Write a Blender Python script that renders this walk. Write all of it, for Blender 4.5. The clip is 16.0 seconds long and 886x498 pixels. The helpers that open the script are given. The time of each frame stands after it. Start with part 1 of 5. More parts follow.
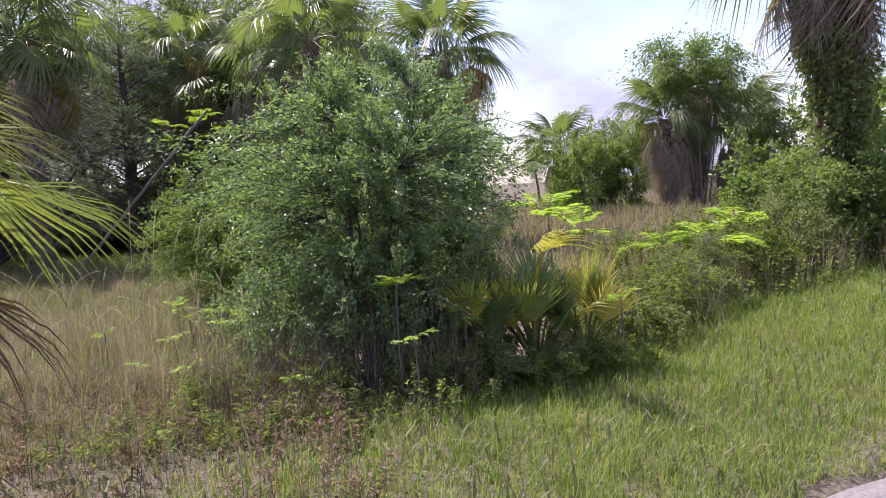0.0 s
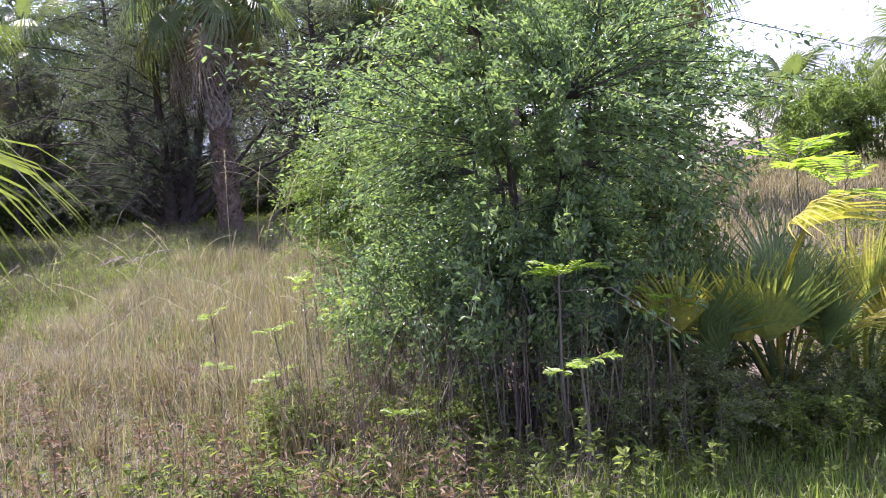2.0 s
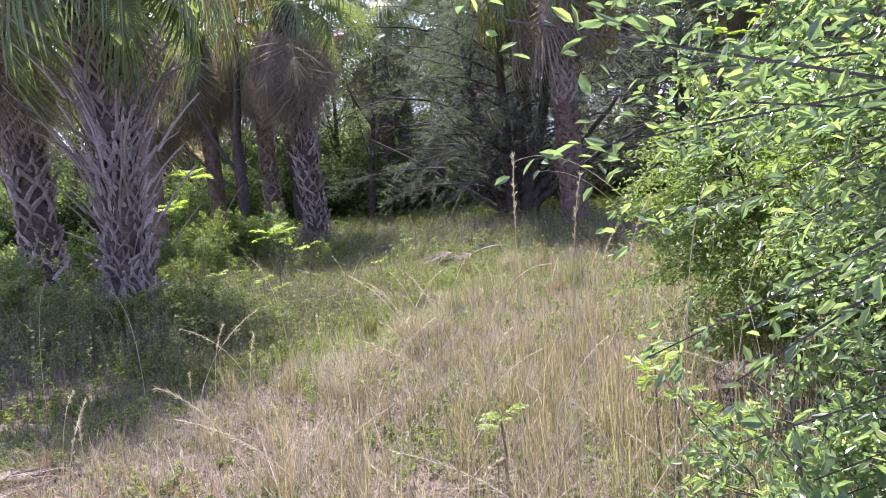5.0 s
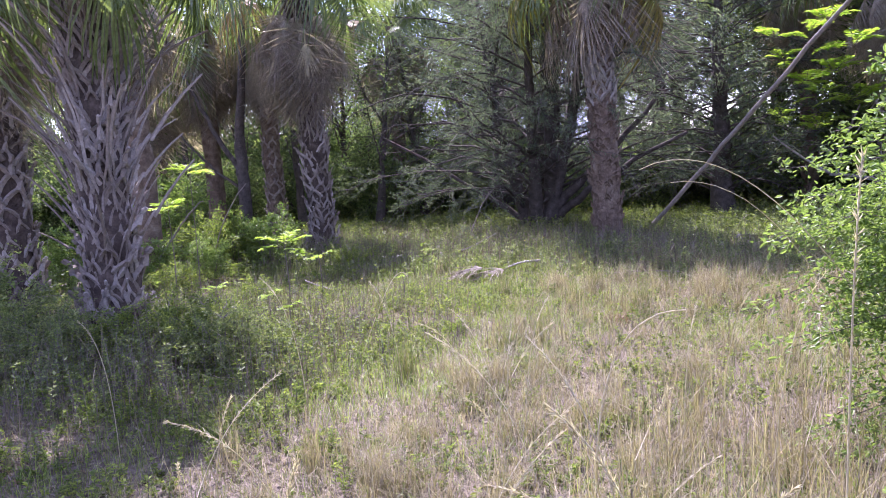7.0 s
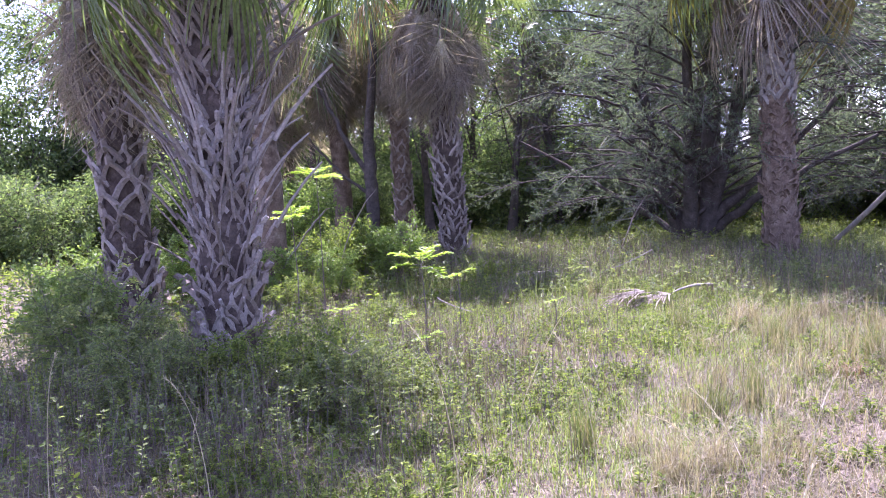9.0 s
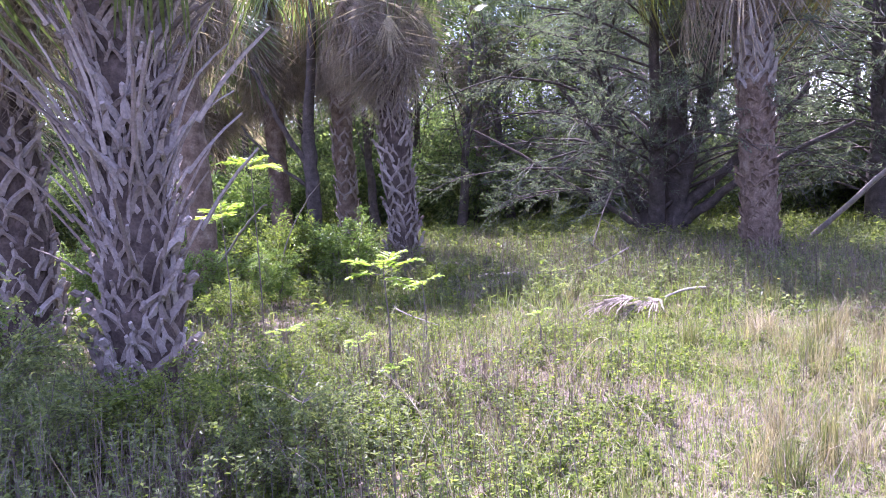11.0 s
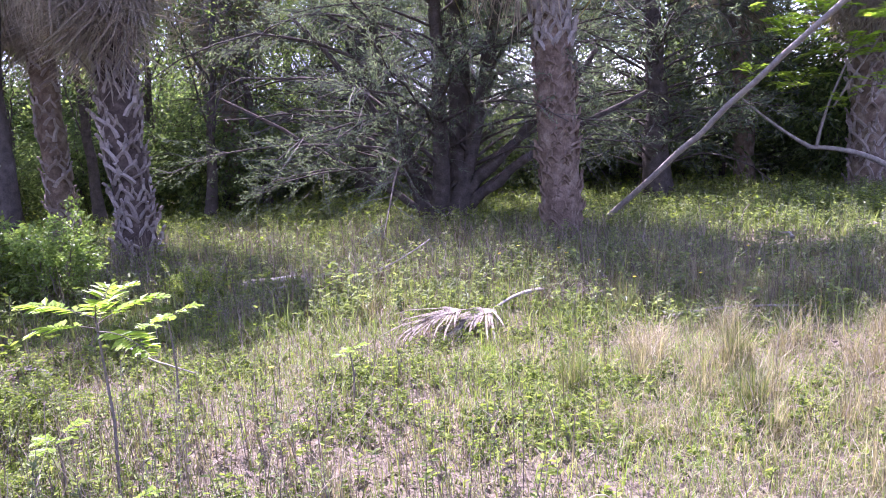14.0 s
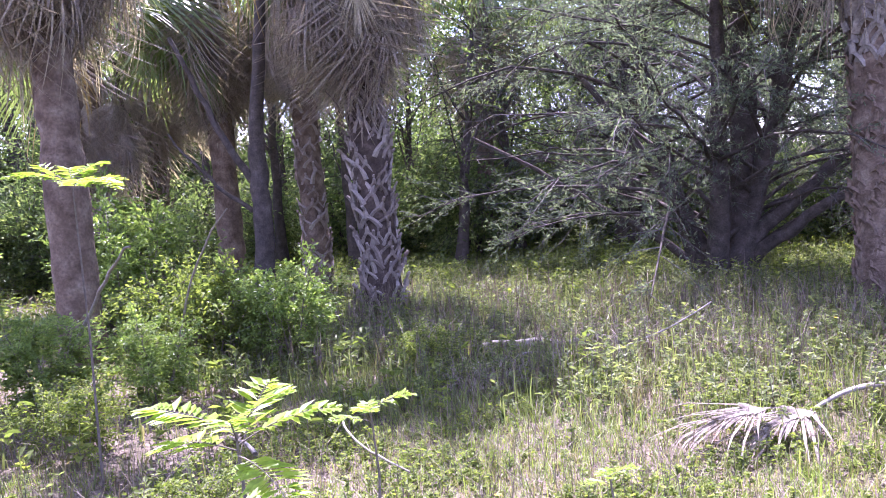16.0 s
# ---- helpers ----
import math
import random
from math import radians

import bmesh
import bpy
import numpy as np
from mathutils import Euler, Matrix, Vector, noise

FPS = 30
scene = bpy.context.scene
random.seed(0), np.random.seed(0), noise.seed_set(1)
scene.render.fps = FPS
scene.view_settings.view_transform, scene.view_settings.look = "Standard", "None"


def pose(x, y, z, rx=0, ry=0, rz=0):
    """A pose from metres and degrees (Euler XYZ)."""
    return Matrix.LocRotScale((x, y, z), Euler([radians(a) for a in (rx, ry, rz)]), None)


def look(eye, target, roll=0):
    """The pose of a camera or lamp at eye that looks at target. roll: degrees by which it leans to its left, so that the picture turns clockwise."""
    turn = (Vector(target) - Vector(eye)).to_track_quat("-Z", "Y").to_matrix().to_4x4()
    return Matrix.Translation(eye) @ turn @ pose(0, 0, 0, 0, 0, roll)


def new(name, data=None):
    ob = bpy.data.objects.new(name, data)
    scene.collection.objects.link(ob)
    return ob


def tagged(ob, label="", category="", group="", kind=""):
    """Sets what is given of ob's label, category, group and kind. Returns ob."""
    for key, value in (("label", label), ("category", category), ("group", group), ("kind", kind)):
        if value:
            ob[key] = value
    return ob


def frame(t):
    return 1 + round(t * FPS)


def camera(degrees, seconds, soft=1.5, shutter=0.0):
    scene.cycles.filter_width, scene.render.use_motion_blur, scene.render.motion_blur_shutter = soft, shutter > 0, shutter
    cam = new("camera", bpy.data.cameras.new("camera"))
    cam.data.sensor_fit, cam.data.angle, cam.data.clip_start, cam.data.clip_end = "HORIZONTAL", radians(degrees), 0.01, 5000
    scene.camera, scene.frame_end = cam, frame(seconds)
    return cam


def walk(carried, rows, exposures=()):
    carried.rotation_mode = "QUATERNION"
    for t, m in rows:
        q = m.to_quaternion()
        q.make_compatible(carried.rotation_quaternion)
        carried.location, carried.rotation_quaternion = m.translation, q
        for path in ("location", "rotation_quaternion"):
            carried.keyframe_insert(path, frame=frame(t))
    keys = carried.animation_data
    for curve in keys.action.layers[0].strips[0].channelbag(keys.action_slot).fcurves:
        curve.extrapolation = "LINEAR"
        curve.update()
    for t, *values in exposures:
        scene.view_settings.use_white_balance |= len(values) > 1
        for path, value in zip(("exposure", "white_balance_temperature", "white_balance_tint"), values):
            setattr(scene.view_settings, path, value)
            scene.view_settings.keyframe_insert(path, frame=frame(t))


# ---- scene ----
cam = camera(57.5, 16.0, soft=1.0)
METRES, EYE, TILT, LEAN, TURN = 12.55, 1.469, -3.99, 3.78, -11.63
ROWS = [
    (0, 0.0000, 0.0000, 0.0000, -0.00, -0.30, 0.32),
    (0.5, 0.0029, 0.0389, 0.0003, 3.11, -1.25, -0.02),
    (1, 0.0106, 0.0769, 0.0006, 5.47, -1.84, -0.05),
    (1.5, 0.0102, 0.1167, 0.0027, 11.78, -2.42, -0.26),
    (2, 0.0051, 0.1554, 0.0039, 14.39, -3.30, -0.19),
    (2.5, -0.0018, 0.2001, 0.0063, 22.29, -3.24, -0.28),
    (3, -0.0169, 0.2370, 0.0139, 23.22, -3.77, 0.00),
    (3.5, -0.0253, 0.2751, 0.0170, 28.63, -4.36, 0.34),
    (4, -0.0429, 0.3035, 0.0216, 33.64, -5.03, 0.99),
    (4.5, -0.0620, 0.3217, 0.0250, 33.16, -5.43, 0.71),
    (5, -0.0808, 0.3439, 0.0247, 39.05, -5.38, 0.15),
    (5.2, -0.0895, 0.3525, 0.0247, 43.70, -5.30, 0.00),
    (7.3, -0.1961, 0.4193, 0.0250, 37.00, -4.70, -2.17),
    (7.5, -0.2061, 0.4259, 0.0250, 36.05, -4.38, -2.37),
    (8, -0.2273, 0.4378, 0.0246, 36.23, -4.78, -2.59),
    (8.5, -0.2503, 0.4580, 0.0257, 43.85, -5.07, -2.32),
    (8.7, -0.2592, 0.4638, 0.0254, 47.40, -5.10, -2.30),
    (10.8, -0.3524, 0.5241, 0.0228, 44.50, -5.30, -2.13),
    (11, -0.3613, 0.5299, 0.0225, 42.85, -5.44, -2.11),
    (11.5, -0.3823, 0.5485, 0.0188, 36.32, -5.94, -2.01),
    (12, -0.4065, 0.5693, 0.0211, 33.69, -5.77, -2.25),
    (12.5, -0.4320, 0.5859, 0.0192, 29.26, -6.18, -0.69),
    (13, -0.4490, 0.6069, 0.0175, 24.87, -7.14, -1.13),
    (13.5, -0.4665, 0.6341, 0.0208, 24.93, -7.03, -1.21),
    (14, -0.4879, 0.6583, 0.0195, 24.95, -6.34, -1.39),
    (14.5, -0.5034, 0.6781, 0.0196, 26.91, -6.02, -1.53),
    (15, -0.5194, 0.7056, 0.0204, 34.01, -4.31, -1.23),
    (15.5, -0.5342, 0.7268, 0.0185, 36.81, -3.82, -1.45),
    (16, -0.5459, 0.7470, 0.0196, 43.02, -3.81, -1.49),
]
walk(cam, [(t, pose(0, 0, EYE, TILT, LEAN, TURN) @ pose(METRES * x, METRES * y, METRES * z, 90 + pitch, roll, yaw)) for t, x, y, z, yaw, pitch, roll in ROWS], [
    (0, 0.97, 6150, 34), (2, 1.56, 5900, 38), (3, 1.82, 5800, 41), (5, 1.82, 5800, 42), (8, 2.1, 5550, 46), (11, 2.42, 5500, 50), (13.5, 2.36, 5600, 50), (14.5, 2.38, 5600, 50), (16, 2.56, 5550, 52)])

# ---- world, sun, exposure ----
SUN_AZ, SUN_EL = -38.0, 57.0            # bearing from +y towards +x, height, in degrees
world = bpy.data.worlds.new("world")
scene.world = world
world.use_nodes = True
wn, wl = world.node_tree.nodes, world.node_tree.links
sky = wn.new("ShaderNodeTexSky")
sky.sky_type, sky.sun_disc = "NISHITA", False
sky.sun_elevation, sky.sun_rotation = radians(SUN_EL), radians(SUN_AZ)
sky.air_density, sky.dust_density = 1.0, 1.0
wco = wn.new("ShaderNodeTexCoord")
wmap = wn.new("ShaderNodeMapping")
wmap.inputs["Scale"].default_value = (1.0, 1.0, 2.6)
wnoise = wn.new("ShaderNodeTexNoise")
wnoise.inputs["Scale"].default_value, wnoise.inputs["Detail"].default_value = 2.6, 8
wramp = wn.new("ShaderNodeValToRGB")
wramp.color_ramp.elements[0].position, wramp.color_ramp.elements[1].position = 0.40, 0.60
wmix = wn.new("ShaderNodeMixRGB")
wmix.inputs[2].default_value = (2.5, 2.75, 3.45, 1)
wl.new(wco.outputs["Generated"], wmap.inputs["Vector"])
wl.new(wmap.outputs["Vector"], wnoise.inputs["Vector"])
wl.new(wnoise.outputs["Fac"], wramp.inputs["Fac"])
wl.new(wramp.outputs["Color"], wmix.inputs["Fac"])
wl.new(sky.outputs["Color"], wmix.inputs[1])
wl.new(wmix.outputs["Color"], wn["Background"].inputs["Color"])
wn["Background"].inputs["Strength"].default_value = 0.14

sun = new("sun", bpy.data.lights.new("sun", "SUN"))
sun.data.energy, sun.data.angle, sun.data.color = 5.0, radians(0.55), (1.0, 0.955, 0.87)
_sa, _se = radians(SUN_AZ), radians(SUN_EL)
SUN_DIR = Vector((math.sin(_sa) * math.cos(_se), math.cos(_sa) * math.cos(_se), math.sin(_se)))
sun.matrix_world = look(SUN_DIR * 60, (0, 0, 0))


# ---- materials ----
def material(name, stops, rough=0.6, translucent=0.0, source="island", noise_scale=6.0, noise_mix=0.35, bump=0.0, bump_scale=40.0, spec=0.4, dark=0.6):
    """Leaf, bark or straw: a colour ramp picked per piece, broken by noise at two scales."""
    m = bpy.data.materials.new(name)
    m.use_nodes = True
    n, l = m.node_tree.nodes, m.node_tree.links
    b, out = n["Principled BSDF"], n["Material Output"]
    ramp = n.new("ShaderNodeValToRGB")
    els = ramp.color_ramp.elements
    while len(els) < len(stops):
        els.new(0.5)
    for e, (p, c) in zip(els, stops):
        e.position, e.color = p, (*c, 1)
    co = n.new("ShaderNodeTexCoord")
    big = n.new("ShaderNodeTexNoise")
    big.inputs["Scale"].default_value, big.inputs["Detail"].default_value = noise_scale, 5
    l.new(co.outputs["Object"], big.inputs["Vector"])
    if source == "noise":
        l.new(big.outputs["Fac"], ramp.inputs["Fac"])
    else:
        if source == "island":
            g = n.new("ShaderNodeNewGeometry")
            rnd = g.outputs["Random Per Island"]
        else:
            g = n.new("ShaderNodeObjectInfo")
            rnd = g.outputs["Random"]
        mx = n.new("ShaderNodeMixRGB")
        mx.inputs[0].default_value = noise_mix
        l.new(rnd, mx.inputs[1])
        l.new(big.outputs["Fac"], mx.inputs[2])
        l.new(mx.outputs[0], ramp.inputs["Fac"])
    fine = n.new("ShaderNodeTexNoise")
    fine.inputs["Scale"].default_value, fine.inputs["Detail"].default_value = bump_scale, 6
    l.new(co.outputs["Object"], fine.inputs["Vector"])
    mul = n.new("ShaderNodeMixRGB")
    mul.blend_type = "MULTIPLY"
    mul.inputs[0].default_value = 1.0
    shade = n.new("ShaderNodeValToRGB")
    shade.color_ramp.elements[0].color = (dark, dark, dark, 1)
    shade.color_ramp.elements[0].position, shade.color_ramp.elements[1].position = 0.3, 0.7
    l.new(fine.outputs["Fac"], shade.inputs["Fac"])
    l.new(ramp.outputs["Color"], mul.inputs[1])
    l.new(shade.outputs["Color"], mul.inputs[2])
    l.new(mul.outputs[0], b.inputs["Base Color"])
    b.inputs["Roughness"].default_value = rough
    b.inputs["Specular IOR Level"].default_value = spec
    if bump:
        bp = n.new("ShaderNodeBump")
        bp.inputs["Strength"].default_value, bp.inputs["Distance"].default_value = bump, 0.02
        l.new(fine.outputs["Fac"], bp.inputs["Height"])
        l.new(bp.outputs["Normal"], b.inputs["Normal"])
    if translucent:
        tr = n.new("ShaderNodeBsdfTranslucent")
        bright = n.new("ShaderNodeMixRGB")
        bright.blend_type = "MULTIPLY"
        bright.inputs[0].default_value = 1.0
        bright.inputs[2].default_value = (1.5, 1.6, 0.85, 1)
        l.new(mul.outputs[0], bright.inputs[1])
        l.new(bright.outputs[0], tr.inputs["Color"])
        mixs = n.new("ShaderNodeMixShader")
        mixs.inputs[0].default_value = translucent
        l.new(b.outputs[0], mixs.inputs[1])
        l.new(tr.outputs[0], mixs.inputs[2])
        l.new(mixs.outputs[0], out.inputs["Surface"])
    return m


M_BUSH = material("bush_leaf", [(0.15, (0.115, 0.19, 0.105)), (0.55, (0.19, 0.28, 0.13)), (0.9, (0.31, 0.41, 0.145))], 0.32, 0.48, spec=0.75)
M_LIGHT = material("pale_leaf", [(0.15, (0.12, 0.19, 0.05)), (0.6, (0.20, 0.29, 0.075)), (0.95, (0.32, 0.41, 0.12))], 0.45, 0.42)
M_SHRUB = material("shrub_leaf", [(0.15, (0.10, 0.135, 0.055)), (0.55, (0.19, 0.235, 0.095)), (0.9, (0.33, 0.37, 0.14))], 0.5, 0.45, spec=0.3)
M_WEED = material("weed_leaf", [(0.1, (0.06, 0.085, 0.03)), (0.45, (0.15, 0.205, 0.05)), (0.85, (0.34, 0.405, 0.085))], 0.62, 0.42, spec=0.2, noise_scale=1.8, noise_mix=0.5)
M_FERN = material("feather_leaf", [(0.1, (0.19, 0.31, 0.04)), (0.6, (0.30, 0.43, 0.055)), (0.95, (0.42, 0.52, 0.08))], 0.45, 0.55)
M_FAR = material("woodland_leaf", [(0.15, (0.08, 0.125, 0.055)), (0.55, (0.15, 0.21, 0.085)), (0.9, (0.29, 0.36, 0.135))], 0.6, 0.48, spec=0.2)
# Cedar green is shifted blue-grey and lifted: the wood's haze is put into the colour.
M_CEDAR = material("cedar_leaf", [(0.15, (0.09, 0.12, 0.105)), (0.6, (0.145, 0.18, 0.15)), (0.95, (0.23, 0.265, 0.19))], 0.7, 0.55, spec=0.2)
M_PALM = material("palm_leaf", [(0.15, (0.09, 0.14, 0.055)), (0.6, (0.16, 0.21, 0.075)), (0.95, (0.27, 0.30, 0.10))], 0.36, 0.42, spec=0.55)
M_PALMETTO = material("palmetto_leaf", [(0.1, (0.10, 0.155, 0.075)), (0.5, (0.17, 0.23, 0.08)), (0.66, (0.42, 0.42, 0.08)), (0.9, (0.55, 0.44, 0.14))], 0.38, 0.35, source="object", noise_mix=0.25, spec=0.5)
M_DEAD = material("dead_frond", [(0.2, (0.20, 0.15, 0.125)), (0.45, (0.38, 0.315, 0.275)), (0.7, (0.60, 0.53, 0.48))], 0.8, 0.34, spec=0.15, noise_scale=9, noise_mix=0.7, bump_scale=70, dark=0.35)
M_BLEACHED = material("bleached_frond", [(0.3, (0.09, 0.072, 0.057)), (0.5, (0.30, 0.255, 0.205)), (0.75, (0.50, 0.445, 0.38))], 0.8, 0.1, spec=0.15, noise_scale=20, noise_mix=0.85, bump_scale=70, dark=0.4)
M_TRUNK = material("palm_trunk", [(0.3, (0.11, 0.077, 0.055)), (0.55, (0.215, 0.16, 0.118)), (0.75, (0.335, 0.275, 0.215))], 0.85, source="noise", noise_scale=7, bump=0.9, bump_scale=38, spec=0.2)
M_BOOT = material("palm_boot", [(0.1, (0.17, 0.135, 0.11)), (0.5, (0.30, 0.255, 0.22)), (0.9, (0.50, 0.45, 0.405))], 0.8, source="object", noise_mix=0.5, noise_scale=9, bump=0.6, bump_scale=60, spec=0.2)
M_BOOTI = material("palm_boot_far", [(0.1, (0.20, 0.15, 0.12)), (0.5, (0.31, 0.26, 0.22)), (0.9, (0.45, 0.40, 0.36))], 0.8, noise_mix=0.5, noise_scale=9, bump=0.6, bump_scale=60, spec=0.2)
M_BARK = material("dark_bark", [(0.3, (0.07, 0.06, 0.052)), (0.6, (0.125, 0.105, 0.092)), (0.8, (0.20, 0.175, 0.15))], 0.9, source="noise", noise_scale=9, bump=0.8, bump_scale=50, spec=0.15)
M_TWIG = material("twig_bark", [(0.1, (0.12, 0.10, 0.085)), (0.6, (0.20, 0.17, 0.145)), (0.9, (0.31, 0.27, 0.23))], 0.85, spec=0.2)
M_PALE = material("bleached_wood", [(0.3, (0.24, 0.21, 0.18)), (0.6, (0.34, 0.31, 0.27)), (0.8, (0.44, 0.40, 0.36))], 0.8, source="noise", noise_scale=12, bump=0.4, bump_scale=60, spec=0.2)
M_DRY = material("dry_grass", [(0.15, (0.085, 0.068, 0.042)), (0.45, (0.25, 0.21, 0.138)), (0.85, (0.47, 0.415, 0.31))], 0.65, 0.35, spec=0.25, noise_scale=2.2, noise_mix=0.55)
M_LAWN = material("lawn_grass", [(0.05, (0.10, 0.17, 0.03)), (0.45, (0.19, 0.275, 0.055)), (0.7, (0.29, 0.34, 0.09)), (0.9, (0.46, 0.40, 0.22))], 0.5, 0.4, spec=0.3, noise_scale=1.6, noise_mix=0.5)
M_MIXED = material("mixed_grass", [(0.15, (0.09, 0.125, 0.045)), (0.45, (0.16, 0.19, 0.07)), (0.65, (0.25, 0.215, 0.13)), (0.9, (0.38, 0.32, 0.235))], 0.6, 0.35, spec=0.25, noise_scale=1.6, noise_mix=0.6)
M_RED = material("rusty_weed", [(0.1, (0.17, 0.11, 0.075)), (0.6, (0.28, 0.19, 0.12)), (0.95, (0.42, 0.33, 0.22))], 0.7, 0.2, spec=0.2)
M_GREY = material("grey_twig", [(0.1, (0.11, 0.10, 0.09)), (0.6, (0.17, 0.155, 0.14)), (0.9, (0.25, 0.23, 0.21))], 0.9, spec=0.1)
M_STALK = material("pale_stalk", [(0.1, (0.40, 0.34, 0.26)), (0.6, (0.56, 0.50, 0.41)), (0.9, (0.68, 0.63, 0.54))], 0.7, 0.35, spec=0.2)
M_GOLD = material("golden_frond", [(0.2, (0.30, 0.32, 0.06)), (0.5, (0.46, 0.42, 0.08)), (0.8, (0.52, 0.42, 0.16))], 0.45, 0.4, source="noise", noise_scale=4, spec=0.4)
M_FIBRE = material("dark_fibre", [(0.3, (0.06, 0.045, 0.037)), (0.55, (0.11, 0.085, 0.07)), (0.75, (0.19, 0.15, 0.125))], 0.9, source="noise", noise_scale=9, bump=0.9, bump_scale=45, spec=0.15)
M_YELLOW = material("yellowing_palm", [(0.1, (0.12, 0.15, 0.04)), (0.4, (0.27, 0.24, 0.06)), (0.6, (0.36, 0.25, 0.11)), (0.95, (0.38, 0.26, 0.17))], 0.45, 0.35, source="object", noise_mix=0.5, noise_scale=2.5, spec=0.4)
M_YOUNG = material("young_palm_leaf", [(0.1, (0.09, 0.15, 0.04)), (0.55, (0.17, 0.235, 0.06)), (0.8, (0.28, 0.29, 0.08)), (0.97, (0.40, 0.30, 0.15))], 0.36, 0.38, source="object", noise_mix=0.35, noise_scale=2.5, spec=0.5)
M_RUST = material("rusty_frond", [(0.25, (0.16, 0.09, 0.055)), (0.5, (0.31, 0.19, 0.12)), (0.75, (0.48, 0.36, 0.26))], 0.75, 0.2, spec=0.2, noise_scale=9, noise_mix=0.7, bump_scale=70, dark=0.4)
M_STEM = material("dead_stem", [(0.1, (0.10, 0.075, 0.06)), (0.55, (0.21, 0.165, 0.135)), (0.95, (0.40, 0.34, 0.28))], 0.8, 0.1, spec=0.2)
M_FLOWER = material("yellow_petal", [(0.2, (0.75, 0.55, 0.03)), (0.8, (0.85, 0.68, 0.05))], 0.5, 0.3)


def ground_material(name, cols, scale, bump):
    m = bpy.data.materials.new(name)
    m.use_nodes = True
    n, l = m.node_tree.nodes, m.node_tree.links
    b = n["Principled BSDF"]
    co = n.new("ShaderNodeTexCoord")
    prev = None
    for i, (s, d) in enumerate(((scale, 6), (scale * 9, 8), (scale * 60, 6))):
        t = n.new("ShaderNodeTexNoise")
        t.inputs["Scale"].default_value, t.inputs["Detail"].default_value = s, d
        l.new(co.outputs["Object"], t.inputs["Vector"])
        r = n.new("ShaderNodeValToRGB")
        r.color_ramp.elements[0].position, r.color_ramp.elements[1].position = 0.36, 0.64
        l.new(t.outputs["Fac"], r.inputs["Fac"])
        mx = n.new("ShaderNodeMixRGB")
        l.new(r.outputs["Color"], mx.inputs[0])
        if prev is None:
            mx.inputs[1].default_value = (*cols[0], 1)
        else:
            half = n.new("ShaderNodeMath")
            half.operation = "MULTIPLY"
            half.inputs[1].default_value = 0.6
            l.new(r.outputs["Color"], half.inputs[0])
            l.new(half.outputs[0], mx.inputs[0])
            l.new(prev.outputs[0], mx.inputs[1])
        mx.inputs[2].default_value = (*cols[i + 1], 1)
        prev = mx
    l.new(prev.outputs[0], b.inputs["Base Color"])
    bp = n.new("ShaderNodeBump")
    bp.inputs["Strength"].default_value, bp.inputs["Distance"].default_value = bump, 0.05
    l.new(t.outputs["Fac"], bp.inputs["Height"])
    l.new(bp.outputs["Normal"], b.inputs["Normal"])
    b.inputs["Roughness"].default_value = 0.95
    b.inputs["Specular IOR Level"].default_value = 0.15
    return m


M_GROUND = ground_material("soil_and_litter", [(0.09, 0.077, 0.05), (0.145, 0.115, 0.086), (0.05, 0.044, 0.029), (0.20, 0.165, 0.13)], 0.45, 0.8)
M_ROAD = ground_material("worn_asphalt", [(0.15, 0.14, 0.13), (0.19, 0.175, 0.16), (0.11, 0.105, 0.10), (0.24, 0.225, 0.21)], 0.9, 0.35)


# ---- mesh helpers ----
def rng_of(seed):
    return np.random.default_rng(seed)


def unit(v):
    return v / np.maximum(np.linalg.norm(v, axis=-1, keepdims=True), 1e-9)


def mesh_of(name, chunks, mats):
    """One mesh out of chunks (vertices, faces, material slot, smooth)."""
    vs, loops, sizes, mi, sm, off = [], [], [], [], [], 0
    for v, f, k, s in chunks:
        v, f = np.asarray(v, dtype=np.float32), np.asarray(f, dtype=np.int32)
        vs.append(v)
        loops.append((f + off).ravel())
        sizes.append(np.full(len(f), f.shape[1], dtype=np.int32))
        mi.append(np.full(len(f), k, dtype=np.int32))
        sm.append(np.full(len(f), bool(s)))
        off += len(v)
    vs, loops, sizes = np.concatenate(vs), np.concatenate(loops), np.concatenate(sizes)
    me = bpy.data.meshes.new(name)
    me.vertices.add(len(vs))
    me.vertices.foreach_set("co", vs.ravel())
    me.loops.add(len(loops))
    me.loops.foreach_set("vertex_index", loops)
    me.polygons.add(len(sizes))
    me.polygons.foreach_set("loop_start", (np.cumsum(sizes) - sizes).astype(np.int32))
    me.polygons.foreach_set("material_index", np.concatenate(mi))
    me.polygons.foreach_set("use_smooth", np.concatenate(sm))
    for m in mats:
        me.materials.append(m)
    me.update(calc_edges=True)
    return me


def part(name, me, parent, label="", m=None):
    ob = new(name, me)
    ob.parent = parent
    if m is not None:
        ob.matrix_basis = m
    if label:
        ob["label"] = label
    return ob


def tube(pts, radii, sides=6, slot=0, smooth=True):
    pts = np.asarray(pts, float)
    n = len(pts)
    radii = np.broadcast_to(np.asarray(radii, float), (n,))
    t = unit(np.gradient(pts, axis=0))
    ref = np.where(np.abs(t[:, 2:3]) > 0.9, [[1.0, 0, 0]], [[0, 0, 1.0]])
    a = unit(np.cross(t, ref))
    b = np.cross(t, a)
    th = np.arange(sides) * 2 * np.pi / sides
    v = pts[:, None] + radii[:, None, None] * (np.cos(th)[None, :, None] * a[:, None] + np.sin(th)[None, :, None] * b[:, None])
    i = np.arange(n - 1)[:, None] * sides
    j = np.arange(sides)[None]
    k = (j + 1) % sides
    f = np.stack([i + j, i + k, i + sides + k, i + sides + j], -1).reshape(-1, 4)
    return v.reshape(-1, 3), f, slot, smooth


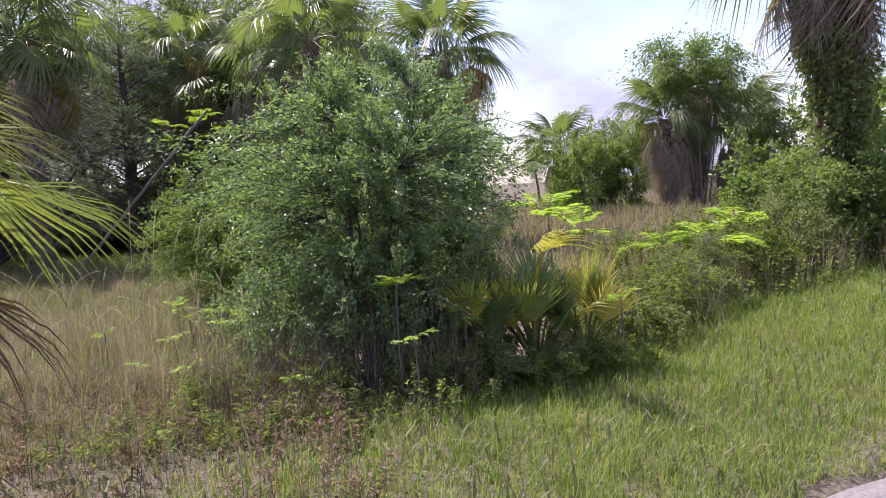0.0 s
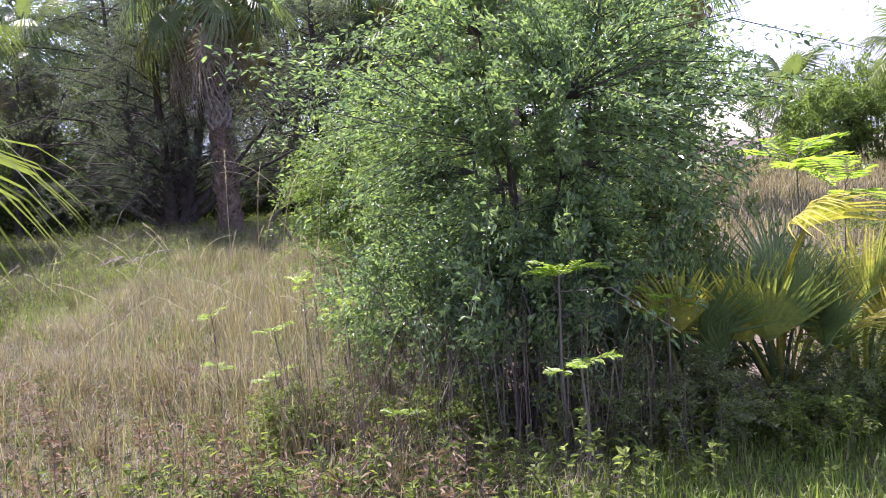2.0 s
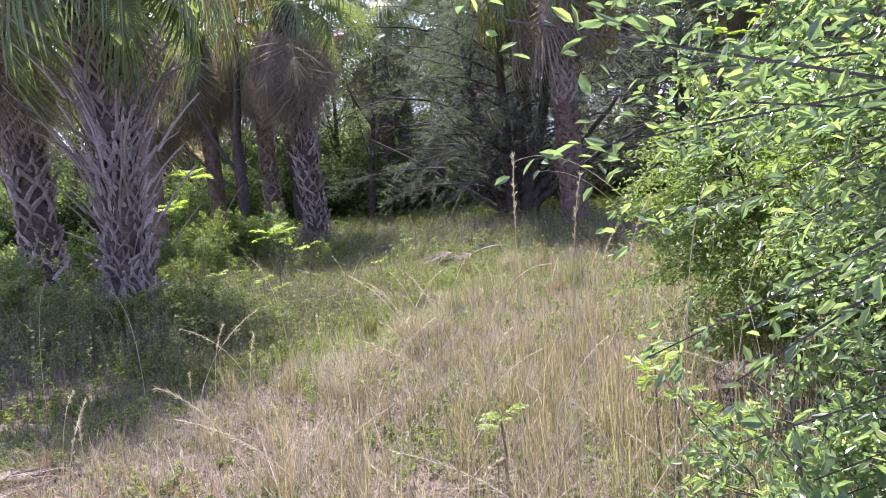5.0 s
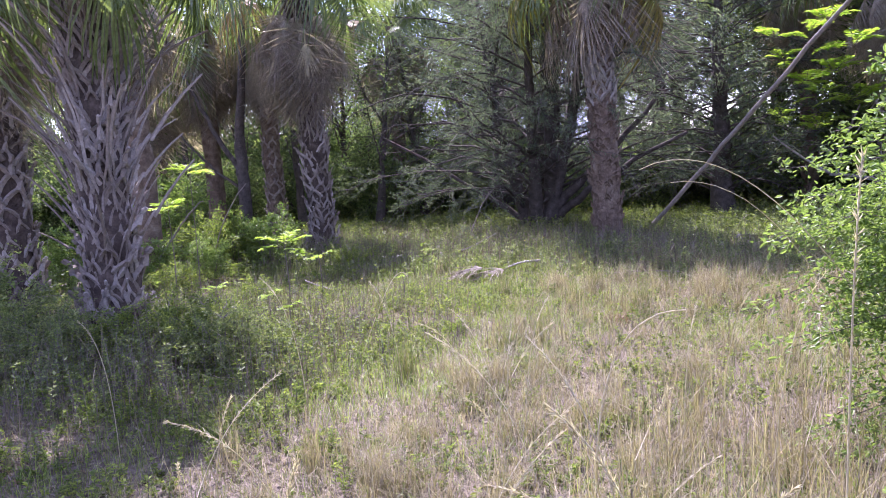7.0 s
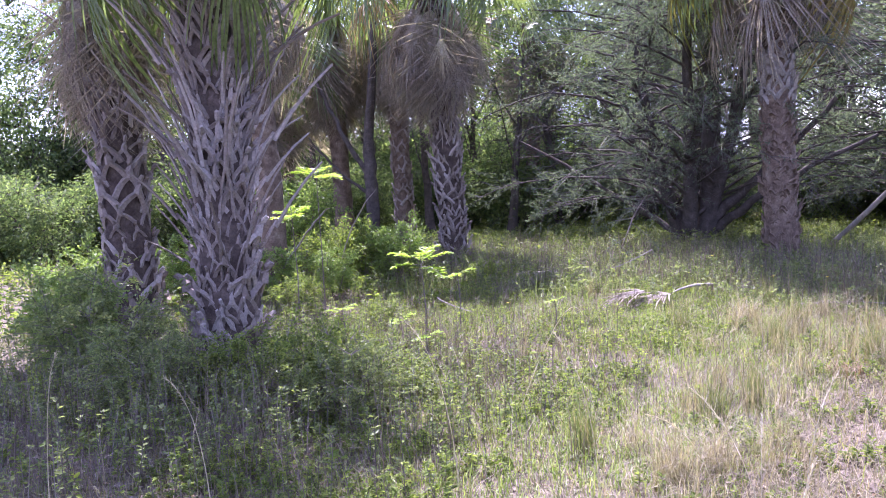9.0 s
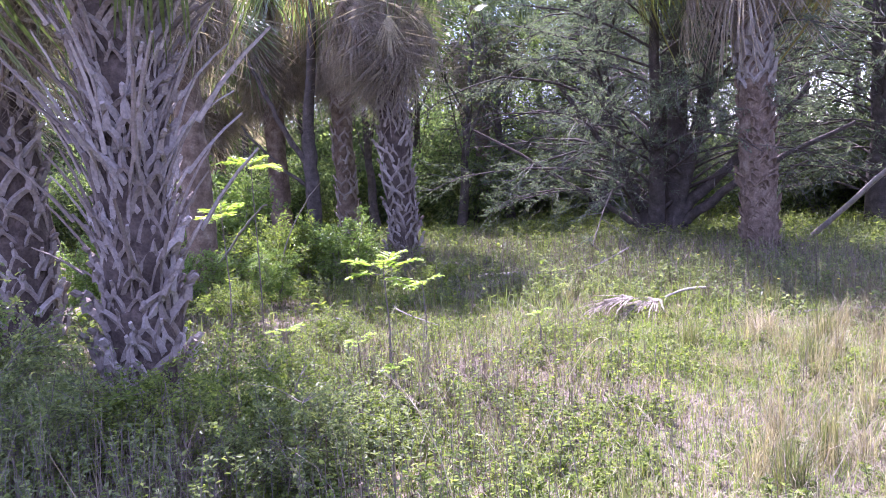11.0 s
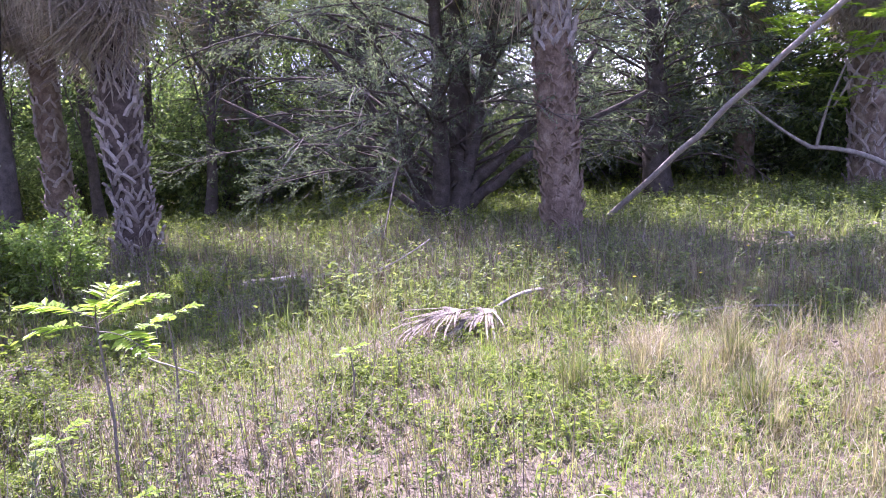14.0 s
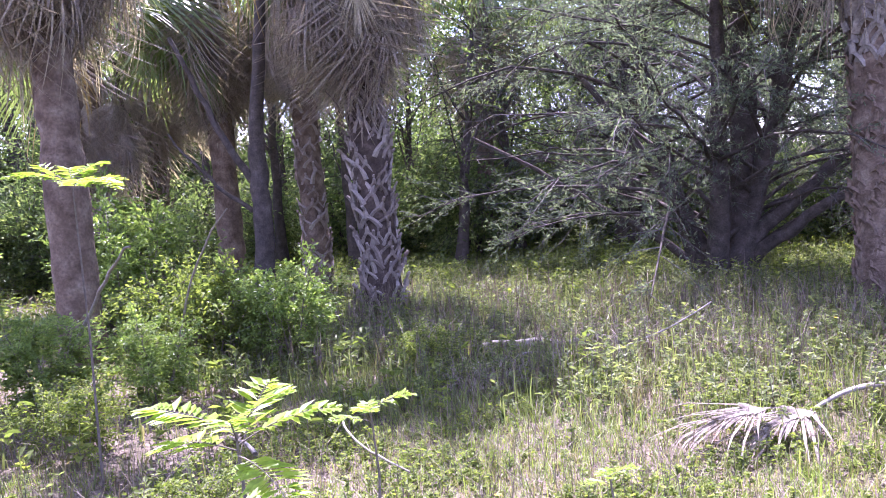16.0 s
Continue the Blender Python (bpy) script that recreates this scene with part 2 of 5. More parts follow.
def many_tubes(starts, mids, ends, r0, r1, slot=0):
    """Three-sided twigs, each bent at its middle."""
    p = np.stack([starts, mids, ends], 1)
    n = len(p)
    t = unit(ends - starts)
    a = unit(np.cross(t, np.array([0.3, 0.5, 0.81])))
    b = np.cross(t, a)
    r = np.stack([r0, (r0 + r1) / 2, r1], 1)
    th = np.arange(3) * 2 * np.pi / 3
    v = p[:, :, None] + r[:, :, None, None] * (np.cos(th)[None, None, :, None] * a[:, None, None] + np.sin(th)[None, None, :, None] * b[:, None, None])
    base = (np.arange(n) * 9)[:, None, None]
    s = (np.arange(2) * 3)[None, :, None]
    j = np.arange(3)[None, None]
    k = (j + 1) % 3
    f = np.stack([base + s + j, base + s + k, base + s + 3 + k, base + s + 3 + j], -1).reshape(-1, 4)
    return v.reshape(-1, 3), f, slot, False


def leaves(p, d, up, length, width, slot=0, fold=0.18):
    """Folded leaves: base at p, along d, faces towards up."""
    d = unit(d)
    side = unit(np.cross(d, up))
    nrm = np.cross(side, d)
    L, W = np.asarray(length)[:, None], np.asarray(width)[:, None]
    v = np.stack([p, p + d * L * 0.45 + side * W * 0.5 + nrm * W * fold, p + d * L - nrm * L * 0.08, p + d * L * 0.45 - side * W * 0.5 + nrm * W * fold], 1)
    o = (np.arange(len(p)) * 4)[:, None]
    f = np.concatenate([o + [[0, 1, 2]], o + [[0, 2, 3]]])
    return v.reshape(-1, 3), f, slot, False


def oval_leaves(p, d, up, length, width, slot=0, fold=0.16):
    """Pointed oval leaves with a fold along the midrib, six corners each."""
    d = unit(d)
    side = unit(np.cross(d, up))
    nrm = np.cross(side, d)
    L, W = np.asarray(length)[:, None], np.asarray(width)[:, None]
    v = np.stack([p, p + d * L * 0.3 + side * W * 0.46 + nrm * W * fold, p + d * L * 0.68 + side * W * 0.42 + nrm * W * fold, p + d * L - nrm * L * 0.1,
                  p + d * L * 0.68 - side * W * 0.42 + nrm * W * fold, p + d * L * 0.3 - side * W * 0.46 + nrm * W * fold], 1)
    o = (np.arange(len(p)) * 6)[:, None]
    f = np.concatenate([o + [[0, 1, 2, 3]], o + [[0, 3, 4, 5]]])
    return v.reshape(-1, 3), f, slot, False


def blades(p, h, w, lean, rng, slot=0, bend=0.5):
    """Grass blades of height h at p, leaning by lean."""
    n = len(p)
    a = rng.uniform(0, 2 * np.pi, n)
    out = np.stack([np.cos(a), np.sin(a), np.zeros(n)], 1)
    s = np.stack([-np.sin(a), np.cos(a), np.zeros(n)], 1)
    z = np.array([0, 0, 1.0])
    H, W, Ln = h[:, None], w[:, None], lean[:, None]
    ph = np.arctan(Ln)
    mid = p + 0.55 * H * (z * np.cos(0.5 * ph) + out * np.sin(0.5 * ph))
    tip = mid + 0.5 * H * (z * np.cos(1.5 * ph) + out * np.sin(1.5 * ph))
    tip[:, 2] = np.maximum(tip[:, 2], p[:, 2] + 0.012)
    v = np.stack([p - s * W / 2, p + s * W / 2, mid + s * W * 0.4, mid - s * W * 0.4, tip], 1)
    o = (np.arange(n) * 5)[:, None]
    f = np.concatenate([o + [[0, 1, 2]], o + [[0, 2, 3]], o + [[3, 2, 4]]])
    return v.reshape(-1, 3), f, slot, False


def bezier(a, b, c, n):
    t = np.linspace(0, 1, n)[:, None]
    return (1 - t) ** 2 * a + 2 * t * (1 - t) * b + t ** 2 * c


def gz(x, y):
    """Height of the ground."""
    return 0.03 * np.sin(0.9 * x + 0.4 * y) + 0.025 * np.sin(1.7 * y - 0.6 * x + 1) + 0.012 * np.sin(3.1 * x + 2.3 * y)


def road_side(x, y):
    """How far a place lies beyond the road's edge, on the grass."""
    return -0.44 * (x - 1.94) + 0.898 * (y - 2.91) + 0.05 * np.sin(2.3 * x) + 0.03 * np.sin(7.1 * x + 1)


# ---- ground and road ----
def sheet(name, xs, ys, height, mat, label, keep=None):
    X, Y = np.meshgrid(xs, ys)
    v = np.stack([X, Y, height(X, Y)], -1).reshape(-1, 3)
    nx = len(xs)
    i, j = np.meshgrid(np.arange(nx - 1), np.arange(len(ys) - 1))
    o = (j * nx + i).ravel()[:, None]
    f = o + np.array([[0, 1, nx + 1, nx]])
    ob = new(name, mesh_of(name, [(v, f, 0, True)], [mat]))
    return tagged(ob, label, name, kind="structure")


def spaced(lo, hi, fine_lo, fine_hi, step):
    return np.unique(np.concatenate([np.linspace(lo, fine_lo, 14), np.arange(fine_lo, fine_hi, step), np.linspace(fine_hi, hi, 14)]))


def ground_height(x, y):
    s = road_side(x, y)
    near = np.clip(1 - (np.hypot(x, y - 10) - 30) / 30, 0, 1)
    return np.where(s > 0, gz(x, y) * np.clip(s / 0.6, 0, 1) * near, -0.06)


sheet("ground", spaced(-900, 900, -22, 14, 0.18), spaced(-900, 1500, -2, 32, 0.18), ground_height, M_GROUND, "sandy soil with dry litter and low weeds")


def build_road():
    u = np.linspace(-40, 60, 900)
    ex, ey = 1.94 + 0.898 * u, 2.91 + 0.44 * u
    off = -(0.05 * np.sin(2.3 * ex) + 0.03 * np.sin(7.1 * ex + 1)) - 0.03
    nv = np.array([-0.44, 0.898])
    rows = []
    for d, z in ((off, -0.075), (off - 0.03, -0.012), (off - 0.25, 0.0), (off * 0 - 2.5, 0.035), (off * 0 - 5.2, 0.0), (off * 0 - 5.3, -0.075)):
        rows.append(np.stack([ex + nv[0] * d, ey + nv[1] * d, np.full_like(ex, z)], 1))
    v = np.concatenate(rows)
    n = len(u)
    f = np.concatenate([np.stack([np.arange(n - 1) + r * n, np.arange(n - 1) + (r + 1) * n, np.arange(1, n) + (r + 1) * n, np.arange(1, n) + r * n], 1) for r in range(len(rows) - 1)])
    tagged(new("road", mesh_of("road", [(v, f, 0, True)], [M_ROAD])), "worn pale grey asphalt road with a ragged edge", "road", kind="structure")


build_road()


# ---- plants: generators ----
def crown_plant(seed, height, radii, crown_z, limbs=7, twigs=200, per_twig=40, leaf=(0.05, 0.018), limb_r=0.03, twig_r=0.004, limb_spread=0.6,
                droop=0.0, jitter=0.05, up_bias=0.5, shell=0.35, mats=(None, None), leaf_from=0.3, base_spread=0.15, lobes=0.35, sprigs=0, trunk=0.0, limb_z=(0.1, 0.85), shape=None):
    """A woody plant round the origin: limbs, twigs and leaves as three meshes."""
    r = rng_of(seed)
    radii = np.array(radii, float)
    c = np.array([0, 0, crown_z])
    limb_chunks, nodes = [], []
    for i in range(limbs):
        a = 2 * np.pi * (i + r.uniform(-0.3, 0.3)) / limbs
        q = r.uniform(0.35, 1.0) * limb_spread
        end = c + np.array([np.cos(a) * q, np.sin(a) * q, r.uniform(*limb_z)]) * radii
        start = np.array([np.cos(a) * base_spread * r.uniform(0.2, 1), np.sin(a) * base_spread * r.uniform(0.2, 1), -0.06])
        mid = start * 0.6 + end * 0.4 + np.array([0, 0, 0.2 * end[2]])
        if trunk:
            start = np.array([0.15 * math.sin(seed), 0.15 * math.cos(seed), 1.0]) * r.uniform(0.3, 0.95) * crown_z
            mid = (start + end) / 2 + np.array([0, 0, -0.06 * np.linalg.norm(end - start)])
        pl = bezier(start, mid, end, 12) + r.normal(0, 0.012 * height ** 0.5, (12, 3)) * np.linspace(0, 1, 12)[:, None]
        rr = limb_r * r.uniform(0.6, 1.1)
        limb_chunks.append(tube(pl, np.linspace(rr, rr * 0.25, 12), 7))
        nodes.append(pl[3:])
    if trunk:
        zs = np.linspace(-0.1, 1.15 * crown_z, 16)
        ax = np.stack([0.15 * math.sin(seed) * zs, 0.15 * math.cos(seed) * zs, zs], 1) + r.normal(0, 0.02, (16, 3)) * (zs[:, None] > 0.3)
        limb_chunks.append(tube(ax, trunk * np.linspace(1.15, 0.35, 16) * (1 + 0.6 * np.exp(-np.maximum(zs, 0) * 4)), 10))
        nodes.append(ax[7:])
    nodes = np.concatenate(nodes)
    d = unit(r.normal(size=(twigs, 3)))
    lob = np.array([1 + lobes * noise.noise(Vector(x * 1.7) + Vector((seed, 0, 0))) * 1.6 for x in d])
    rad = (shell + (1 - shell) * r.uniform(0, 1, twigs) ** 0.45) * lob
    tgt = c + d * radii * rad[:, None]
    if sprigs:
        k = r.choice(twigs, sprigs, replace=False)
        tgt[k] = c + (tgt[k] - c) * r.uniform(1.15, 1.4, (sprigs, 1))
    tgt[:, 2] = np.maximum(tgt[:, 2], 0.05 + 0.06 * r.uniform(0, 1, twigs) * height)
    near = np.argmin(((tgt[:, None] - nodes[None]) ** 2).sum(-1) + 0.3 * np.maximum(nodes[None, :, 2] - tgt[:, None, 2], 0), axis=1)
    st = nodes[near]
    ln = np.linalg.norm(tgt - st, axis=1, keepdims=True)
    mid = (st + tgt) / 2 + np.array([0, 0, 0.12]) * ln + r.normal(0, 0.06, (twigs, 3)) * ln
    tgt = tgt - np.array([0, 0, 1.0]) * droop * ln
    twig_chunks = [many_tubes(st, mid, tgt, np.full(twigs, twig_r), np.full(twigs, twig_r * 0.35))]
    n = twigs * per_twig
    t = (leaf_from + (1 - leaf_from) * r.uniform(0, 1, (twigs, per_twig, 1)))
    S, Mi, T = st[:, None], mid[:, None], tgt[:, None]
    p = ((1 - t) ** 2 * S + 2 * t * (1 - t) * Mi + t ** 2 * T).reshape(-1, 3)
    tan = unit((2 * (1 - t) * (Mi - S) + 2 * t * (T - Mi)).reshape(-1, 3))
    p = p + r.normal(0, jitter, (n, 3))
    p[:, 2] = np.maximum(p[:, 2], 0.02)
    dr = unit(tan + r.normal(0, 0.75, (n, 3)) + np.array([0, 0, -droop]))
    up = unit(r.normal(0, 0.6, (n, 3)) + np.array([0, 0, up_bias]))
    sc = r.uniform(0.6, 1.25, n)
    lf = [(shape or leaves)(p, dr, up, leaf[0] * sc, leaf[1] * sc * r.uniform(0.8, 1.2, n))]
    return mesh_of("limbs", limb_chunks, [mats[0]]), mesh_of("twigs", twig_chunks, [M_TWIG if mats[0] is not M_BARK else M_BARK]), mesh_of("foliage", lf, [mats[1]])


def cedar_meshes(seed, height, reach, stems, branches, twigs, per_twig, low=0.12, bare=0.0, leaf=(0.10, 0.022)):
    """A cedar: stems from the base, tiers of spreading branches that sag at their ends, twigs and small sprays: (stems, twigs, foliage)."""
    r = rng_of(seed)
    chunks, nodes = [], []
    for i in range(stems):
        a = 2 * np.pi * i / stems + r.uniform(-0.4, 0.4)
        q = 0.0 if stems == 1 else r.uniform(0.22, 0.5) * reach
        top = np.array([math.cos(a) * q, math.sin(a) * q, height * r.uniform(0.8, 1.0)])
        foot = np.array([math.cos(a), math.sin(a), 0]) * (0.16 if stems > 1 else 0) + np.array([0, 0, -0.1])
        c = bezier(foot, foot * 0.5 + np.array([top[0] * 0.9, top[1] * 0.9, 0.45 * height]), top, 16) + r.normal(0, 0.02, (16, 3))
        r0 = 0.034 * height / stems ** 0.45
        chunks.append(tube(c, np.linspace(r0, r0 * 0.2, 16) * (1 + 0.4 * np.exp(-np.linspace(0, 9, 16))), 9))
        nodes.append(c)
    S, Mi, E, W = [], [], [], []
    for i in range(branches):
        c = nodes[i % stems]
        t = low + (0.97 - low) * ((i + r.uniform()) / branches)
        k = t * 15
        p = c[int(k)] + (c[min(int(k) + 1, 15)] - c[int(k)]) * (k % 1)
        a = i * 2.4 + r.normal(0, 0.4)
        L = reach * (1.0 - 0.62 * t) * r.uniform(0.65, 1.15)
        out = np.array([math.cos(a), math.sin(a), 0])
        mid = p + out * L * 0.5 + np.array([0, 0, L * r.uniform(0.10, 0.42)])
        end = p + out * L + np.array([0, 0, L * r.uniform(-0.10, 0.34)])
        end[2] = max(end[2], 0.35)
        b = bezier(p, mid, end, 8) + r.normal(0, 0.015, (8, 3)) * L / 2
        b[0] = p
        rb = 0.010 + 0.013 * L / 2
        chunks.append(tube(b, np.linspace(rb, 0.006, 8), 5))
        tt = r.uniform(0.12, 1.0, twigs)
        q = tt * 7
        n0 = np.minimum(q.astype(int), 6)
        st = b[n0] + (b[n0 + 1] - b[n0]) * (q - n0)[:, None]
        d = unit(unit(b[n0 + 1] - b[n0]) * 0.9 + r.normal(0, 0.62, (twigs, 3)) + np.array([0, 0, 0.12]))
        ln = r.uniform(0.25, 0.75, twigs)[:, None] * (0.55 + 0.2 * L)
        en = st + d * ln - np.array([0, 0, 0.16]) * ln
        en[:, 2] = np.maximum(en[:, 2], 0.1)
        S.append(st)
        E.append(en)
        Mi.append((st + en) / 2 + np.array([0, 0, 0.06]) * ln + r.normal(0, 0.05, (twigs, 3)) * ln)
        W.append(np.full(twigs, r.uniform() >= bare))
    S, Mi, E, W = np.concatenate(S), np.concatenate(Mi), np.concatenate(E), np.concatenate(W)
    n = len(S)
    wood = many_tubes(S, Mi, E, np.full(n, 0.006), np.full(n, 0.002))
    S, Mi, E = S[W], Mi[W], E[W]
    n = len(S) * per_twig
    t = r.uniform(0.15, 1.05, (len(S), per_twig, 1))
    p = ((1 - t) ** 2 * S[:, None] + 2 * t * (1 - t) * Mi[:, None] + t ** 2 * E[:, None]).reshape(-1, 3) + r.normal(0, 0.025, (n, 3))
    d = unit(np.repeat(unit(E - S), per_twig, 0) + r.normal(0, 0.55, (n, 3)))
    sc = r.uniform(0.6, 1.3, n)
    lf = leaves(p, d, r.normal(0, 1, (n, 3)), leaf[0] * sc, leaf[1] * sc)
    return mesh_of("stems", chunks, [M_BARK]), mesh_of("twigs", [wood], [M_GREY]), mesh_of("foliage", [lf], [M_CEDAR])


def plant_thing(name, meshes, m, label, category, group="", names=("stem", "branchwork", "foliage")):
    root = new(name)
    root.matrix_basis = m
    for nm, me in zip(names, meshes):
        ob = part(nm, me, root)
        if nm in ("branchwork", "foliage"):
            ob["kind"] = "stuff"
    return tagged(root, label, category, group)


def frond_mesh(name, seed, petiole, radius, segs=38, spread=150, droop=0.35, tip_droop=0.5, costa=0.35, fold=0.2, ragged=0.1, seg_w=1.0, mat=None, mat_p=None, split=0.4):
    """A costapalmate fan leaf: (blade, petiole). The petiole runs along +x from the origin, then a pleated fan cut into drooping strips."""
    r = rng_of(seed)
    xs = np.linspace(0, 1, 6)
    pet = np.stack([petiole * xs, 0 * xs, 0.06 * petiole * np.sin(np.pi * xs) - droop * 0.25 * petiole * xs ** 2], 1)
    stalk = mesh_of("petiole", [tube(pet, np.linspace(0.022, 0.010, 6), 5)], [mat_p or mat])
    base = pet[-1]
    slope = -droop * 0.5
    A = np.radians(np.linspace(-spread, spread, segs))
    s = np.array([0.0, 0.22, split + 0.03, 0.7, 0.88, 1.0])
    n, up = len(s), np.array([0, 0, 1.0])
    C, E0, E1 = [], [], []
    for a in A:
        q = 1 - abs(a) / np.radians(spread)
        o = base + np.array([costa * radius * q, 0, slope * costa * radius * q - 0.3 * droop * (costa * radius * q) ** 2])
        L = radius * (0.62 + 0.38 * np.cos(a / 2)) * (1 - 0.35 * q * costa) * r.uniform(1 - ragged, 1.0)
        a2 = a * (1 - 0.25 * q) + r.normal(0, 0.02)
        di = np.array([np.cos(a2), np.sin(a2), 0])
        sd = np.array([-np.sin(a2), np.cos(a2), 0])
        dz = fold * abs(np.sin(a2)) * s - droop * s ** 2 * 0.55 - tip_droop * np.maximum(s - split, 0) ** 2 * r.uniform(0.5, 1.6) + slope * s * np.cos(a2)
        hor = s * (1 - 0.25 * tip_droop * np.maximum(s - split, 0))
        ctr = o + di * (hor * L)[:, None] + up * (dz * L)[:, None]
        ctr = ctr + sd * (r.normal(0, 0.08) * L * np.maximum(s - split, 0) ** 1.5)[:, None]
        wid = seg_w * radius * 2 * np.radians(spread) / segs * np.interp(s, [0, 0.22, split, 0.7, 0.88, 1], [0.05, 0.24, 0.42, 0.27, 0.13, 0.0])
        C.append(ctr)
        E0.append(ctr - sd * wid[:, None] / 2 + up * 0.25 * wid[:, None])
        E1.append(ctr + sd * wid[:, None] / 2 + up * 0.25 * wid[:, None])
    for k in range(segs - 1):
        for i in (0, 1, 2):
            E1[k][i] = (E1[k][i] + E0[k + 1][i]) / 2
    v = np.concatenate([np.concatenate([C[k], E0[k], E1[k]]) for k in range(segs)])
    idx = lambda k, side, i: ((k - 1) * 3 + 2) * n + i if side == 1 and k > 0 and i < 3 else (k * 3 + side) * n + i
    f = []
    for k in range(segs):
        for i in range(n - 1):
            f.append((idx(k, 0, i), idx(k, 0, i + 1), idx(k, 2, i + 1), idx(k, 2, i)))
            f.append((idx(k, 0, i), idx(k, 1, i), idx(k, 1, i + 1), idx(k, 0, i + 1)))
    f = np.array(f)
    used, inv = np.unique(f, return_inverse=True)
    return mesh_of(name, [(v[used], inv.reshape(-1, 4), 0, False)], [mat]), stalk


def frond(name, pair, root, m, label=""):
    """A fan leaf under a palm, with its petiole under it."""
    ob = part(name, pair[0], root, label, m)
    part("petiole", pair[1], ob)
    return ob


GREEN = [frond_mesh("frond", 11, 0.95, 0.95, segs=42, droop=0.55, tip_droop=1.3, ragged=0.18, seg_w=0.9, mat=M_PALM, split=0.3),
         frond_mesh("frond", 12, 1.05, 0.9, segs=42, droop=0.7, tip_droop=1.7, ragged=0.2, seg_w=0.9, mat=M_PALM, split=0.28),
         frond_mesh("frond", 13, 0.8, 1.0, segs=42, droop=0.45, tip_droop=1.1, ragged=0.15, seg_w=0.9, mat=M_PALM, split=0.32)]
OLIVE = frond_mesh("frond", 14, 0.95, 0.95, segs=42, droop=0.7, tip_droop=1.6, ragged=0.3, seg_w=0.85, mat=M_YELLOW, split=0.25)
DEAD = [frond_mesh("dead_frond", 21, 0.55, 1.25, segs=44, spread=62, droop=0.2, tip_droop=0.55, costa=0.5, fold=-0.2, ragged=0.4, seg_w=0.85, mat=M_DEAD, split=0.15),
        frond_mesh("dead_frond", 22, 0.65, 1.1, segs=38, spread=48, droop=0.28, tip_droop=0.7, costa=0.5, fold=-0.25, ragged=0.5, seg_w=0.9, mat=M_DEAD, split=0.12),
        frond_mesh("dead_frond", 23, 0.5, 1.35, segs=46, spread=76, droop=0.22, tip_droop=0.6, costa=0.55, fold=-0.35, ragged=0.4, seg_w=0.8, mat=M_DEAD, split=0.15)]
RUSTY = [frond_mesh("dead_frond", 25, 0.6, 1.15, segs=40, spread=80, droop=0.3, tip_droop=0.8, costa=0.5, fold=-0.25, ragged=0.4, seg_w=0.8, mat=M_RUST, split=0.15),
         frond_mesh("dead_frond", 26, 0.7, 1.0, segs=36, spread=60, droop=0.35, tip_droop=0.9, costa=0.5, fold=-0.25, ragged=0.5, seg_w=0.85, mat=M_RUST, split=0.12)]


def boot_mesh(name, length, width, flare, mat):
    """A cut leaf base: two legs that clasp the trunk and meet in a stub that springs outwards."""
    fork = np.array([0.03 + 0.25 * flare, 0, 0.5 * length])
    out = []
    for s in (-1, 1):
        leg = bezier(np.array([-0.012, s * width, -0.02]), np.array([0.02, s * width * 0.75, 0.28 * length]), fork, 4)
        out.append(tube(leg, np.array([0.3, 0.27, 0.24, 0.22]) * width, 4, 0, False))
    end = np.array([0.03 + flare, 0, length])
    v, f, k, sm = tube(bezier(fork - np.array([0, 0, 0.06 * length]), (fork + end) / 2 + np.array([-0.02, 0, 0.02]), end, 4), np.array([0.34, 0.27, 0.22, 0.17]) * width, 4, 0, False)
    out.append((v, np.concatenate([f, [[12, 13, 14, 15]]]), k, sm))
    vs = np.concatenate([o[0] for o in out])
    offs = np.cumsum([0] + [len(o[0]) for o in out])
    return vs, np.concatenate([o[1] + offs[n] for n, o in enumerate(out)]), 0, False


BOOT_SHORT = mesh_of("boot", [boot_mesh("boot", 0.2, 0.085, 0.045, M_BOOT)], [M_BOOT])
BOOT_BROWN = mesh_of("boot", [boot_mesh("boot", 0.13, 0.06, 0.012, M_TRUNK)], [M_TRUNK])
BOOT_PALE = mesh_of("boot", [boot_mesh("boot", 0.3, 0.11, 0.05, M_PALE)], [M_PALE])
BOOT_LONG = mesh_of("boot", [boot_mesh("boot", 0.66, 0.04, 0.36, M_BOOT)], [M_BOOT])
BOOT_STUB = mesh_of("boot", [boot_mesh("boot", 0.24, 0.085, 0.06, M_BOOT)], [M_BOOT])


